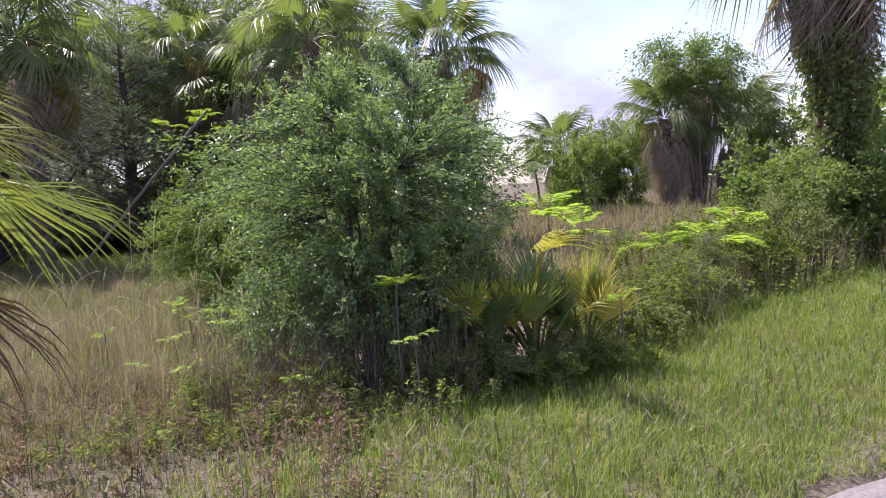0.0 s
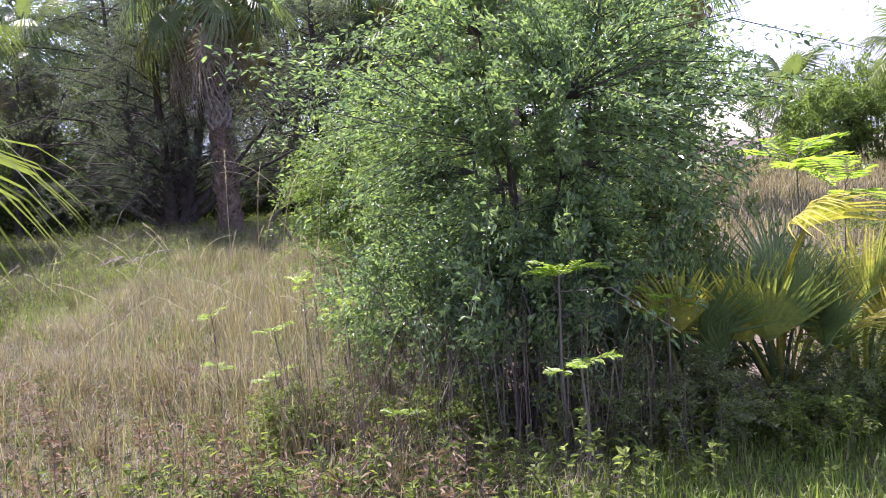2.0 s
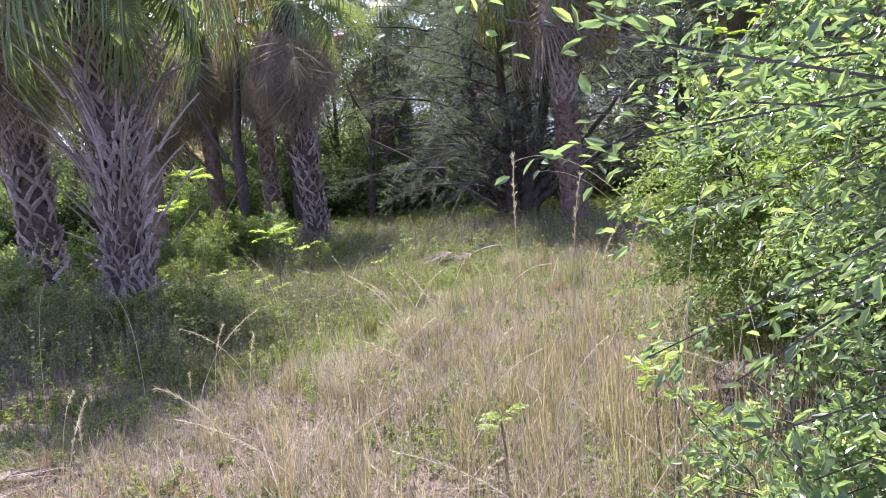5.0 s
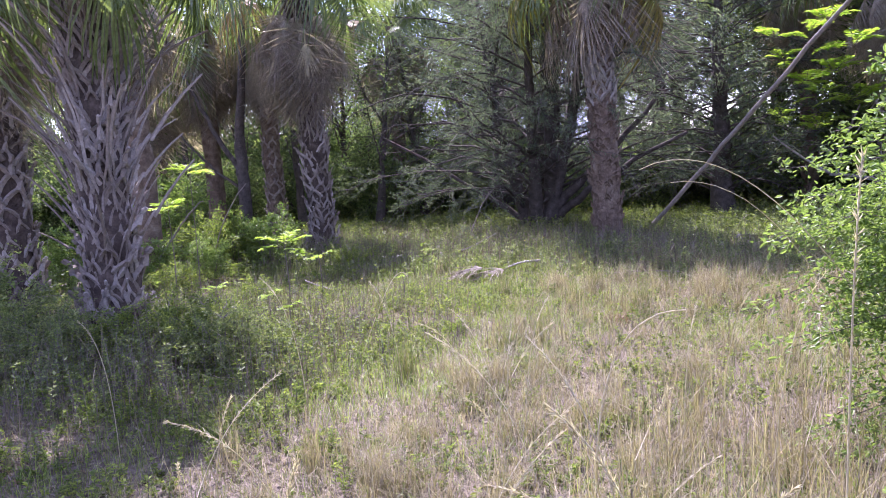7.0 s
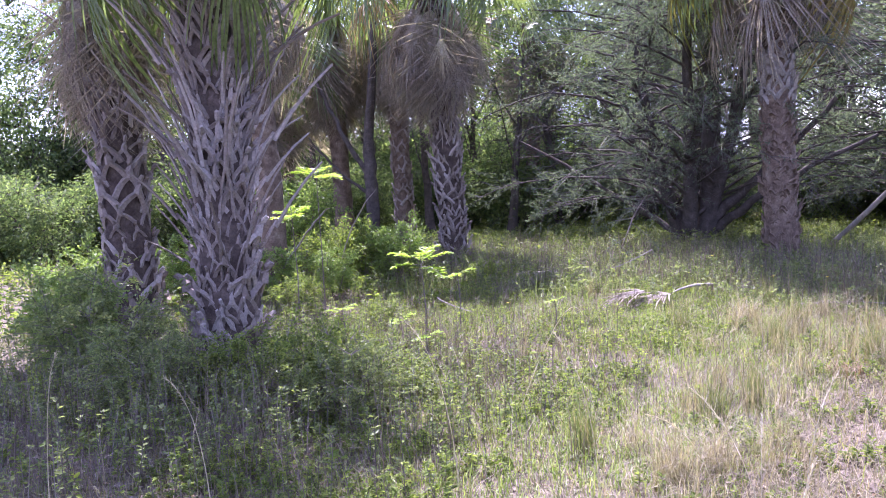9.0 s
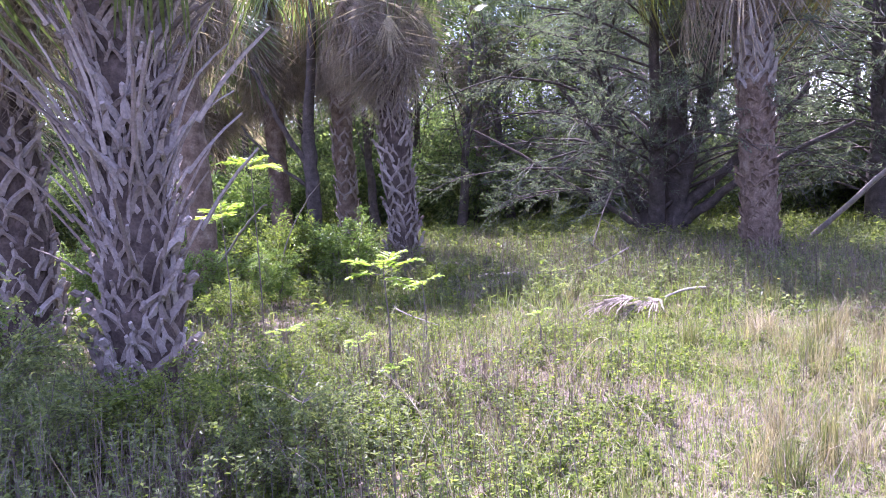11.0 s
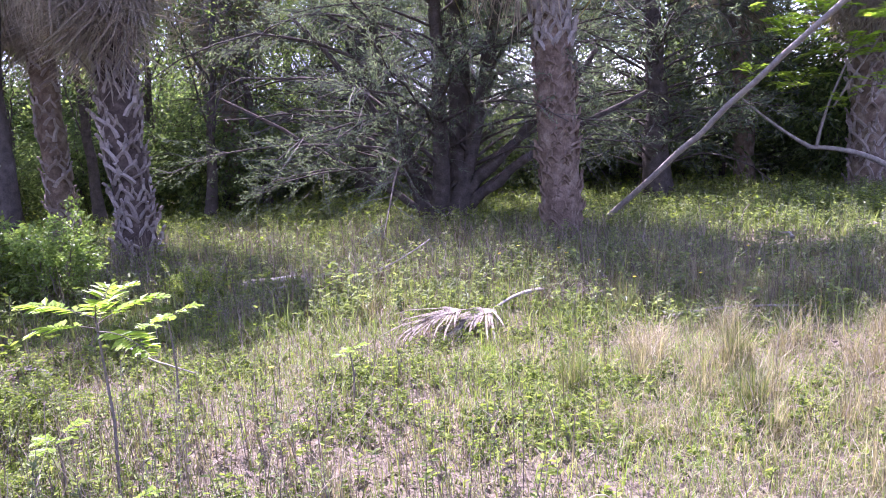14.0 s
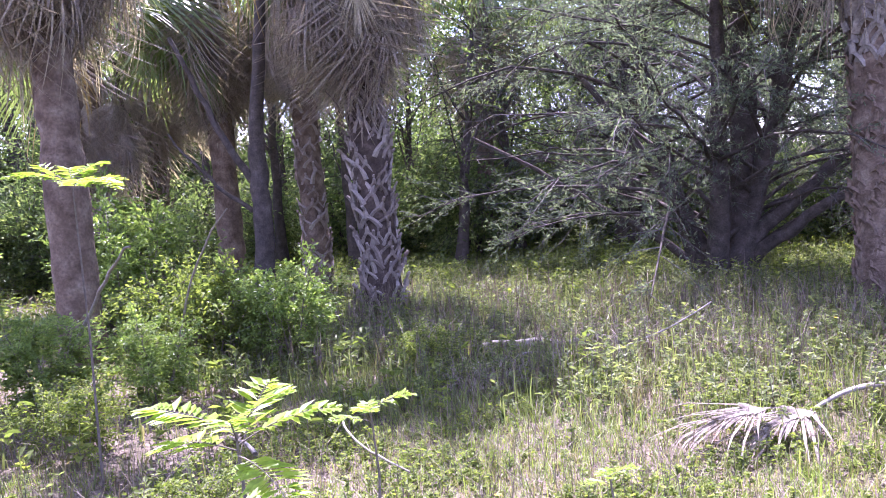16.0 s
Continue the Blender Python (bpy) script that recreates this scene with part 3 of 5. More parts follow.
def palm(x, y, height, r, seed, lean=(0, 0), green=20, dead=18, boots=(), size=1.0, label="", far=False, bulge=1.15, trunk_mat=None, dead_low=-85, group="cabbage palms", skirt=0.0, sweep=90):
    """A cabbage palm; height is where the crown springs. boots: (from, to, rows, per row, style)."""
    rg = rng_of(seed)
    root = new("cabbage_palm")
    root.matrix_basis = pose(x, y, float(gz(np.array(x), np.array(y))))
    zs = np.linspace(-0.1, height, 26)
    k = np.clip(zs / height, 0, 1)
    axis = np.stack([lean[0] * k ** 1.5, lean[1] * k ** 1.5, zs], 1)
    rad = r * (1 + (bulge - 1) * np.exp(-k * 7) + 0.10 * np.clip((k - 0.75) * 4, 0, 1)) * (1 + 0.05 * rg.normal(size=26))
    part("trunk", mesh_of("trunk", [tube(axis, rad, 16)], [trunk_mat or M_TRUNK]), root)
    at = lambda h: np.array([np.interp(h, zs, axis[:, i]) for i in range(3)])
    joined = []
    for lo, hi, rows, per, style in boots:
        for a in range(rows):
            h = lo + (hi - lo) * (a + 0.5) / rows
            rr = float(np.interp(h, zs, rad))
            for b in range(per):
                th = 360 * (b + 0.5 * (a % 2) + 0.13 * (a // 2)) / per + rg.normal(0, 11)
                if rg.uniform() < 0.1:
                    continue
                me = {"short": BOOT_SHORT, "long": BOOT_LONG, "stub": BOOT_STUB, "brown": BOOT_BROWN, "pale": BOOT_PALE}[style]
                c = at(h + rg.normal(0, 0.045))
                sc = rg.uniform(0.65, 1.3) * max(1.0, r / 0.2)
                m = pose(*c, 0, 0, th) @ pose(rr * 0.9, 0, 0, rg.normal(0, 9), rg.normal(0, 8), 0) @ Matrix.Diagonal((sc * rg.uniform(0.7, 1.3), sc * min(1.0, r / 0.2) * 9 / per, sc * rg.uniform(0.8, 1.2), 1))
                if far:
                    v = np.array([m @ w.co for w in me.vertices])
                    joined.append((v, np.array([list(p.vertices) for p in me.polygons]), 0, False))
                else:
                    part("boot", me, root, m=m)
    if joined:
        part("bark_cover", mesh_of("bark_cover", joined, [M_BOOTI]), root)["kind"] = "stuff"
    top = at(height)
    for i in range(green):
        q = (i + 0.5) / green
        el = 80 - sweep * q ** 0.9 + rg.normal(0, 6)
        m = pose(*(top + [0, 0, 0.25 * (1 - q)]), 0, 0, i * 137.5 + rg.normal(0, 8)) @ pose(r * 0.6, 0, 0, rg.normal(0, 18), -el, 0) @ Matrix.Scale(size * rg.uniform(0.85, 1.12), 4)
        frond("frond", OLIVE if q > 0.55 and rg.uniform() < 0.08 else GREEN[int(rg.integers(3))], root, m)
    for i in range(dead):
        q = (i + 0.5) / dead
        el = -50 + (dead_low + 50) * q ** 0.8 + rg.normal(0, 6)
        m = pose(*(top - [0, 0, 0.1 + (0.35 + skirt) * q]), 0, 0, i * 137.5 + 40 + rg.normal(0, 10)) @ pose(r * 0.8, 0, 0, rg.normal(0, 25), -el, 0) @ Matrix.Scale(size * rg.uniform(0.8, 1.1), 4)
        frond("dead_frond", DEAD[int(rg.integers(3))], root, m, "dry grey-brown hanging frond")
    return tagged(root, label, "palm tree", group)


def g(x, y):
    return float(gz(np.array(x), np.array(y)))


# ---- palms ----
palm(-5.34, 19.95, 5.5, 0.235, 101, (-0.1, 0.1), 30, 16, [(0.05, 2.45, 22, 10, "brown"), (2.45, 3.5, 7, 9, "pale"), (3.7, 4.8, 5, 7, "short")], 1.15, "tall cabbage palm with pale cross-hatched leaf bases and red-brown trunk", sweep=120, dead_low=-70)
palm(-11.05, 19.04, 5.3, 0.225, 102, (-0.25, 0.0), 22, 64, [(0.0, 3.2, 19, 8, "stub"), (2.2, 4.2, 7, 8, "long"), (3.2, 4.8, 6, 7, "short")], 1.08, "cabbage palm with grey split boots and a dry hanging skirt", skirt=0.3, trunk_mat=M_FIBRE, sweep=105)
palm(-8.0, 11.2, 4.6, 0.25, 103, (-0.1, 0.1), 29, 0, [(0.02, 4.0, 27, 11, "stub"), (0.7, 4.0, 14, 8, "long")], 1.0, "cabbage palm bristling with long grey leaf stubs", skirt=0.1, sweep=135, dead_low=-60, trunk_mat=M_FIBRE)
palm(-10.2, 11.65, 4.6, 0.23, 104, (-0.1, 0), 12, 26, [(0.0, 4.0, 22, 8, "stub"), (2.0, 4.0, 8, 8, "long")], 1.05, "shaded cabbage palm with split grey boots", skirt=0.4, trunk_mat=M_FIBRE)
palm(-11.8, 15.2, 5.2, 0.19, 105, (-0.25, 0.1), 10, 46, [(3.0, 4.2, 5, 8, "stub")], 1.05, "cabbage palm with a smooth brown trunk and dry skirt", skirt=0.1)
palm(-14.6, 19.85, 5.3, 0.2, 106, (-0.15, 0.1), 9, 64, [(2.7, 3.9, 5, 8, "stub")], 1.12, "slim cabbage palm with a bare brown trunk and heavy dry skirt", skirt=0.15, far=True)
palm(-16.0, 18.4, 3.9, 0.17, 107, (0.2, 0), 22, 20, [(1.2, 2.8, 7, 8, "stub")], 1.0, "low cabbage palm with yellowing sunlit fronds", far=True)
palm(-13.45, 20.6, 5.4, 0.19, 108, (-0.1, 0), 9, 56, [(0.0, 4.2, 17, 7, "short")], 1.08, "cabbage palm with rough trunk among the trees", skirt=0.15, far=True)
palm(-17.2, 20.6, 5.0, 0.19, 109, (0.1, 0), 9, 46, [(0.4, 3.9, 12, 8, "stub")], 1.05, "cabbage palm wrapped in a ragged skirt", skirt=0.4, far=True)
palm(-13.15, 25.9, 5.6, 0.2, 119, (0.1, 0), 20, 40, [(3.0, 5.2, 7, 8, "stub")], 1.1, "distant cabbage palm with a bare brown trunk", skirt=0.6, far=True)
palm(-0.57, 24.4, 5.2, 0.25, 110, (0.05, 0), 14, 36, [(0.0, 4.6, 18, 9, "stub")], 1.15, "tall cabbage palm with an untidy brown skirt", skirt=0.4, sweep=95, far=True)
palm(0.25, 24.9, 5.4, 0.25, 120, (0.1, 0), 12, 30, [(0.0, 4.6, 18, 9, "stub")], 1.1, "cabbage palm with grey boots beside its twin", skirt=0.4, sweep=95, far=True)
palm(3.9, 18.2, 4.4, 0.19, 111, (0, 0), 34, 30, [(0, 4.3, 16, 7, "short")], 0.85, "cabbage palm with dense blue-green crown", skirt=0.3, sweep=115, far=True)
palm(1.2, 21.5, 5.5, 0.19, 112, (0, 0), 24, 36, [(3.6, 5.6, 7, 8, "stub")], 1.1, "tall cabbage palm with bleached hanging fronds", skirt=0.6, sweep=115, far=True)
palm(-2.3, 26.5, 5.8, 0.19, 113, (-0.1, 0), 26, 50, [(3.6, 5.4, 7, 8, "stub")], 1.1, "tall cabbage palm with an orange-brown skirt", skirt=0.5, far=True)
palm(8.2, 10.7, 4.9, 0.20, 114, (-0.05, 0), 26, 22, [(0.0, 4.7, 17, 7, "short")], 1.0, "tall cabbage palm wrapped in climbing vines", far=True, dead_low=-75)
palm(14.0, 27.5, 3.4, 0.22, 115, (0.1, 0), 22, 50, [(0, 3.2, 12, 7, "short")], 0.95, "cabbage palm with a full skirt to the ground", skirt=1.3, far=True, group="palm clump")
palm(15.6, 28.3, 4.0, 0.22, 116, (0.1, 0), 22, 50, [(0, 3.8, 12, 7, "short")], 0.95, "cabbage palm with a full skirt to the ground", skirt=1.8, far=True, group="palm clump")
palm(16.9, 27.6, 3.0, 0.22, 117, (0.1, 0), 22, 36, [(0, 2.8, 12, 7, "short")], 1.1, "cabbage palm with a full skirt to the ground", skirt=1.2, far=True, group="palm clump")
palm(11.6, 31.5, 2.7, 0.20, 118, (-0.25, 0), 24, 12, [(0, 2.6, 10, 7, "short")], 0.95, "small round-headed cabbage palm with leaning trunk", far=True)


YELLOW = [frond_mesh("frond", 61, 0.8, 0.95, segs=44, spread=120, droop=0.25, tip_droop=0.6, seg_w=0.8, mat=M_YOUNG, split=0.22),
          frond_mesh("frond", 62, 0.9, 0.85, segs=40, spread=100, droop=0.32, tip_droop=0.8, seg_w=0.75, mat=M_YOUNG, split=0.2)]


WHITE = frond_mesh("dead_frond", 24, 0.2, 0.55, segs=24, spread=34, droop=0.1, tip_droop=0.3, costa=0.4, fold=-0.2, ragged=0.4, seg_w=1.2, mat=M_STALK, split=0.2)
grey_palm = [o for o in scene.collection.objects if o.name.startswith("cabbage_palm")][1]
frond("dead_frond", WHITE, grey_palm, pose(0.48, -0.75, 4.3, 0, 0, -55) @ pose(0, 0, 0, 0, 80, 0) @ Matrix.Scale(1.25, 4), "small bleached hanging frond")


def short_palm(x, y, z, seed, green, dead, size, label):
    """A young palm whose crown springs near the ground."""
    rg = rng_of(seed)
    root = new("young_palm")
    root.matrix_basis = pose(x, y, g(x, y))
    part("trunk", mesh_of("trunk", [tube(np.array([[0, 0, -0.1], [0, 0, z * 0.5], [0.02, 0, z]]), [0.26, 0.22, 0.2], 14)], [M_TRUNK]), root)
    for a in range(7):
        for b in range(8):
            part("boot", BOOT_STUB, root, m=pose(0, 0, z * (a + 0.2) / 7, 0, 0, 45 * (b + 0.5 * (a % 2))) @ pose(0.19, 0, 0, rg.normal(0, 8), rg.normal(0, 6), 0))
    for i in range(green):
        q = (i + 0.5) / green
        el = 80 - 72 * q + rg.normal(0, 5)
        frond("frond", YELLOW[i % 2], root, pose(0, 0, z, 0, 0, i * 137.5 + rg.normal(0, 8)) @ pose(0.1, 0, 0, rg.normal(0, 18), -el, 0) @ Matrix.Scale(size * rg.uniform(0.85, 1.1), 4))
    for i in range(dead):
        el = -15 - 65 * (i + 0.5) / dead + rg.normal(0, 5)
        frond("dead_frond", RUSTY[i % 2], root, pose(0, 0, z - 0.1 - 0.25 * i / dead, 0, 0, i * 137.5 + 20) @ pose(0.12, 0, 0, rg.normal(0, 25), -el, 0) @ Matrix.Scale(size * rg.uniform(0.85, 1.05), 4), "dry brown drooping frond")
    return tagged(root, label, "palm tree")


short_palm(-2.2, 3.7, 1.5, 131, 30, 44, 0.76, "young cabbage palm with green fronds over a brown skirt")

PALMETTO = [frond_mesh("frond", 41, 0.5, 0.62, segs=24, spread=62, droop=0.06, tip_droop=0.25, costa=0.15, fold=0.45, mat=M_PALMETTO, seg_w=0.85, split=0.4),
            frond_mesh("frond", 42, 0.6, 0.55, segs=22, spread=55, droop=0.12, tip_droop=0.4, costa=0.15, fold=0.4, mat=M_PALMETTO, seg_w=0.85, split=0.35),
            frond_mesh("frond", 44, 0.6, 0.6, segs=22, spread=58, droop=0.3, tip_droop=0.9, costa=0.2, fold=0.3, ragged=0.25, mat=M_GOLD, seg_w=0.85, split=0.3)]


BROKEN = frond_mesh("frond", 43, 1.0, 0.42, segs=22, spread=55, droop=1.9, tip_droop=1.2, costa=0.2, fold=-0.3, ragged=0.3, mat=M_GOLD, seg_w=1.2, split=0.4)


def palmetto(x, y, seed, n, size, label):
    rg = rng_of(seed)
    root = new("palmetto")
    root.matrix_basis = pose(x, y, g(x, y))
    part("stem", mesh_of("stem", [tube(np.array([[0, 0, -0.05], [0.02, 0, 0.06], [0.03, 0, 0.16]]), [0.12, 0.11, 0.08], 10)], [M_TRUNK]), root)
    for i in range(n):
        q = (i + 0.5) / n
        el = 88 - 36 * q + rg.normal(0, 6)
        frond("frond", PALMETTO[(0, 1, 0, 2, 1)[i % 5] if seed != 143 else i % 2], root, pose(0.02, 0, 0.1, 0, 0, i * 137.5 + rg.normal(0, 10)) @ pose(0.04, 0, 0, rg.normal(0, 35), -el, 0) @ Matrix.Scale(size * rg.uniform(0.85, 1.15), 4))
    if seed == 141:
        frond("frond", BROKEN, root, pose(0, 0, 0.25, 0, 0, -105) @ pose(0.05, 0, 0, 10, -80, 0) @ Matrix.Scale(0.85, 4), "yellow broken frond folded over")
    return tagged(root, label, "palmetto", "palmettos")


palmetto(1.85, 5.9, 141, 15, 0.78, "saw palmetto with green and yellowing fan fronds")
palmetto(2.3, 6.05, 142, 13, 0.7, "saw palmetto with green and yellowing fan fronds")
palmetto(1.4, 5.9, 143, 12, 0.74, "shaded saw palmetto with blue-green fan fronds")

# ---- bushes and trees ----
plant_thing("bush", crown_plant(201, 2.6, (1.3, 1.25, 1.3), 1.32, 9, 900, 100, (0.038, 0.015), 0.028, 0.005, 0.6, 0.0, 0.025, 0.5, 0.3, (M_BARK, M_BUSH), 0.3, 0.3, 0.4, 60, shape=oval_leaves), pose(0.78, 6.75, g(0.78, 6.75)), "large rounded bush with small glossy green leaves", "bush")
plant_thing("bush", crown_plant(202, 2.0, (1.15, 1.2, 0.95), 0.95, 8, 640, 125, (0.036, 0.0145), 0.022, 0.004, 0.6, 0.0, 0.03, 0.5, 0.3, (M_BARK, M_LIGHT), 0.3, 0.3, 0.4, 40, shape=oval_leaves), pose(-0.3, 9.7, g(-0.3, 9.7)), "bright green bush with fine small leaves", "bush")

CEDAR = cedar_meshes(211, 7.6, 4.4, 4, 165, 28, 34, 0.07, 0.2, (0.062, 0.0125))
CEDAR_B = cedar_meshes(212, 7.2, 3.0, 1, 96, 21, 12, 0.07, 0.18, (0.12, 0.026))
the_cedar = plant_thing("cedar_tree", CEDAR, pose(-7.5, 22.0, 0), "dark many-stemmed cedar with spreading sagging branches", "tree", "cedars", ("trunk", "branchwork", "foliage"))
for a, b, c, r0, r1 in (((0.35, 0, -0.1), (0.5, 0.1, 2.6), (0.45, 0.1, 6.2), 0.22, 0.1), ((0.1, 0.1, -0.1), (-0.6, 0.2, 1.6), (-2.4, 0.2, 3.6), 0.11, 0.03), ((0.4, 0, 0.5), (1.2, 0, 1.2), (2.6, 0.2, 2.6), 0.11, 0.04), ((0.2, 0.1, 0.0), (0.9, -0.2, 0.9), (3.3, -0.3, 1.9), 0.11, 0.03), ((0.2, -0.1, 0.2), (0.9, 0.1, 2.2), (1.4, 0.1, 5.0), 0.13, 0.05), ((-0.1, 0.1, 0.1), (-1.2, -0.3, 1.0), (-3.4, -0.6, 2.3), 0.07, 0.02)):
    part("limb", mesh_of("limb", [tube(bezier(np.array(a), np.array(b), np.array(c), 14) + rng_of(int(r0 * 1000 + 10 * c[2])).normal(0, 0.015, (14, 3)), np.linspace(r0, r1, 14), 10)], [M_BARK]), the_cedar)
for x, y, rz, s in ((-4.0, 24.6, 40, 1.0), (-6.2, 28.4, 10, 1.2), (-10.4, 27.0, 200, 1.15), (1.8, 29.0, 330, 1.2)):
    plant_thing("cedar_tree", CEDAR_B, pose(x, y, 0, 0, 0, rz) @ Matrix.Scale(s, 4), "dark green cedar at the wood's edge", "tree", "cedars", ("trunk", "branchwork", "foliage"))

TREES = [crown_plant(221, 7, (2.2, 2.2, 2.4), 4.6, 7, 260, 28, (0.12, 0.055), 0.06, 0.012, 0.6, 0.1, 0.16, 0.4, 0.2, (M_BARK, M_FAR), 0.3, 0.1, 0.4, 10, 0.15, (-0.4, 0.7)),
         crown_plant(222, 7, (1.9, 1.9, 2.7), 4.6, 5, 260, 28, (0.11, 0.05), 0.05, 0.012, 0.55, 0.1, 0.15, 0.4, 0.2, (M_BARK, M_FAR), 0.3, 0.12, 0.4, 10, 0.14, (-0.4, 0.7)),
         crown_plant(223, 5, (2.0, 2.0, 1.75), 1.6, 7, 320, 26, (0.14, 0.06), 0.04, 0.010, 0.6, 0.1, 0.14, 0.4, 0.2, (M_BARK, M_FAR), 0.3, 0.2, 0.4, 10)]
SHRUBS = [crown_plant(231, 1.2, (0.75, 0.7, 0.55), 0.55, 7, 160, 44, (0.04, 0.0175), 0.012, 0.004, 0.7, 0.0, 0.03, 0.6, 0.2, (M_TWIG, M_SHRUB), 0.25, 0.2, 0.5, 16, shape=oval_leaves),
          crown_plant(232, 1.0, (0.6, 0.65, 0.45), 0.45, 7, 140, 36, (0.042, 0.02), 0.010, 0.003, 0.7, 0.0, 0.03, 0.6, 0.2, (M_TWIG, M_WEED), 0.25, 0.2, 0.5, 18, shape=oval_leaves),
          crown_plant(233, 1.6, (0.8, 0.8, 0.85), 0.8, 7, 180, 34, (0.066, 0.032), 0.016, 0.004, 0.7, 0.0, 0.04, 0.6, 0.2, (M_TWIG, M_LIGHT), 0.25, 0.2, 0.5, 20, shape=oval_leaves),
          crown_plant(234, 1.2, (0.75, 0.7, 0.55), 0.55, 7, 160, 40, (0.042, 0.018), 0.012, 0.004, 0.7, 0.0, 0.03, 0.6, 0.2, (M_TWIG, M_BUSH), 0.25, 0.2, 0.5, 16, shape=oval_leaves)]


def place(kind, meshes, x, y, rz, s, label, category, group="", names=("stem", "branchwork", "foliage"), sz=1.0):
    return plant_thing(kind, meshes, pose(x, y, g(x, y) if abs(x) < 25 and y < 40 else 0, 0, 0, rz) @ Matrix.Diagonal((s, s, s * sz, 1)), label, category, group, names)


# wood behind the clearing
rw = rng_of(300)
for i in range(26):
    b = -84 + 106 * (i + 0.5) / 26 + rw.normal(0, 1.2)
    dist = rw.uniform(19, 25) if i % 2 else rw.uniform(26, 36)
    x, y = -5.0 + dist * math.sin(radians(b)), 12.0 + dist * math.cos(radians(b))
    place("tree", TREES[i % 2], x, y, rw.uniform(0, 360), rw.uniform(1.15, 1.6), "woodland tree with dark trunk and sunlit leaves", "tree", "wood", ("trunk", "branchwork", "foliage"))
for i in range(72):
    b = -80 + 100 * (i + 0.5) / 72 + rw.normal(0, 1.5)
    dist = rw.uniform(15, 22) if i % 3 else rw.uniform(25, 38)
    x, y = -5.0 + dist * math.sin(radians(b)), 12.0 + dist * math.cos(radians(b))
    place("undergrowth", TREES[2] if i % 3 else SHRUBS[2], x, y, rw.uniform(0, 360), rw.uniform(0.6, 0.95) if i % 3 else rw.uniform(0.9, 1.5), "sunlit undergrowth below the trees", "shrub", "undergrowth", sz=0.85)
for i in range(26):
    b = -82 + 62 * (i + 0.5) / 26 + rw.normal(0, 1)
    dist = rw.uniform(24, 30)
    place("undergrowth", TREES[2], -5.0 + dist * math.sin(radians(b)), 12.0 + dist * math.cos(radians(b)), rw.uniform(0, 360), rw.uniform(1.0, 1.35), "tall thicket behind the palms", "shrub", "undergrowth", sz=1.1)
BARE_TREE = crown_plant(224, 6, (1.7, 1.7, 2.2), 4.4, 6, 200, 6, (0.12, 0.05), 0.04, 0.008, 0.7, 0.1, 0.14, 0.4, 0.2, (M_BARK, M_FAR), 0.3, 0.1, 0.4, 10, 0.12, (-0.6, 0.7))
for b, dist in ((-56, 15), (-50, 19), (-46, 17), (-41, 14.5), (-36, 20), (-31, 18), (-28, 16), (-24, 21), (-19, 17), (-4, 19), (3, 21), (-62, 18), (-68, 15), (-33, 14)):
    place("slim_tree", BARE_TREE, -5.0 + dist * math.sin(radians(b)), 12.0 + dist * math.cos(radians(b)), b * 37 % 360, 0.9 + 0.02 * (dist % 7), "slim dark tree with thin foliage", "tree", "slim trees", ("trunk", "branchwork", "foliage"))


def forked_tree(x, y):
    """A dark bare trunk that forks at head height and goes up into the palms' skirts."""
    root = new("forked_tree")
    root.matrix_basis = pose(x, y, g(x, y))
    for nm, a, b, c, r0, r1 in (("trunk", (0, 0, -0.1), (0.05, 0.0, 1.2), (0.0, 0.05, 2.3), 0.15, 0.12), ("limb", (0, 0.05, 2.25), (0.1, 0.1, 3.4), (0.35, 0.2, 6.2), 0.11, 0.05), ("limb", (0, 0.02, 1.7), (-0.35, -0.2, 2.3), (-0.9, -0.5, 3.8), 0.06, 0.03), ("limb", (-0.1, 0, 1.4), (-0.5, -0.3, 1.7), (-1.0, -0.6, 2.5), 0.035, 0.015)):
        part(nm, mesh_of(nm, [tube(bezier(np.array(a), np.array(b), np.array(c), 12) + rng_of(int(c[2] * 100)).normal(0, 0.012, (12, 3)), np.linspace(r0, r1, 12), 10)], [M_BARK]), root)
    tagged(root, "dark forked tree trunk between shaggy palms", "tree")


forked_tree(-12.8, 18.7)
for x, y, rz, s in ((-3.6, 29.5, 20, 1.3), (-1.4, 28.6, 140, 1.25), (0.9, 29.6, 250, 1.35), (3.0, 28.4, 80, 1.3)):
    place("tree", TREES[1], x, y, rz, s, "woodland tree with dark trunk and sunlit leaves", "tree", "wood", ("trunk", "branchwork", "foliage"))
    place("undergrowth", TREES[2], x + 0.9, y - 1.8, rz, 1.05, "tall thicket behind the palms", "shrub", "undergrowth")
# far trees past the meadow
for i in range(30):
    b = 8 + 70 * (i + 0.5) / 30 + rw.normal(0, 1)
    dist = rw.uniform(44, 60)
    x, y = dist * math.sin(radians(b)), dist * math.cos(radians(b))
    m = CEDAR_B if 12 < i < 20 else TREES[i % 3]
    s = rw.uniform(0.55, 0.8) if b < 25 else rw.uniform(0.9, 1.2)
    place("tree", m, x, y, rw.uniform(0, 360), s, "distant tree beyond the meadow", "tree", "far trees", ("trunk", "branchwork", "foliage"))

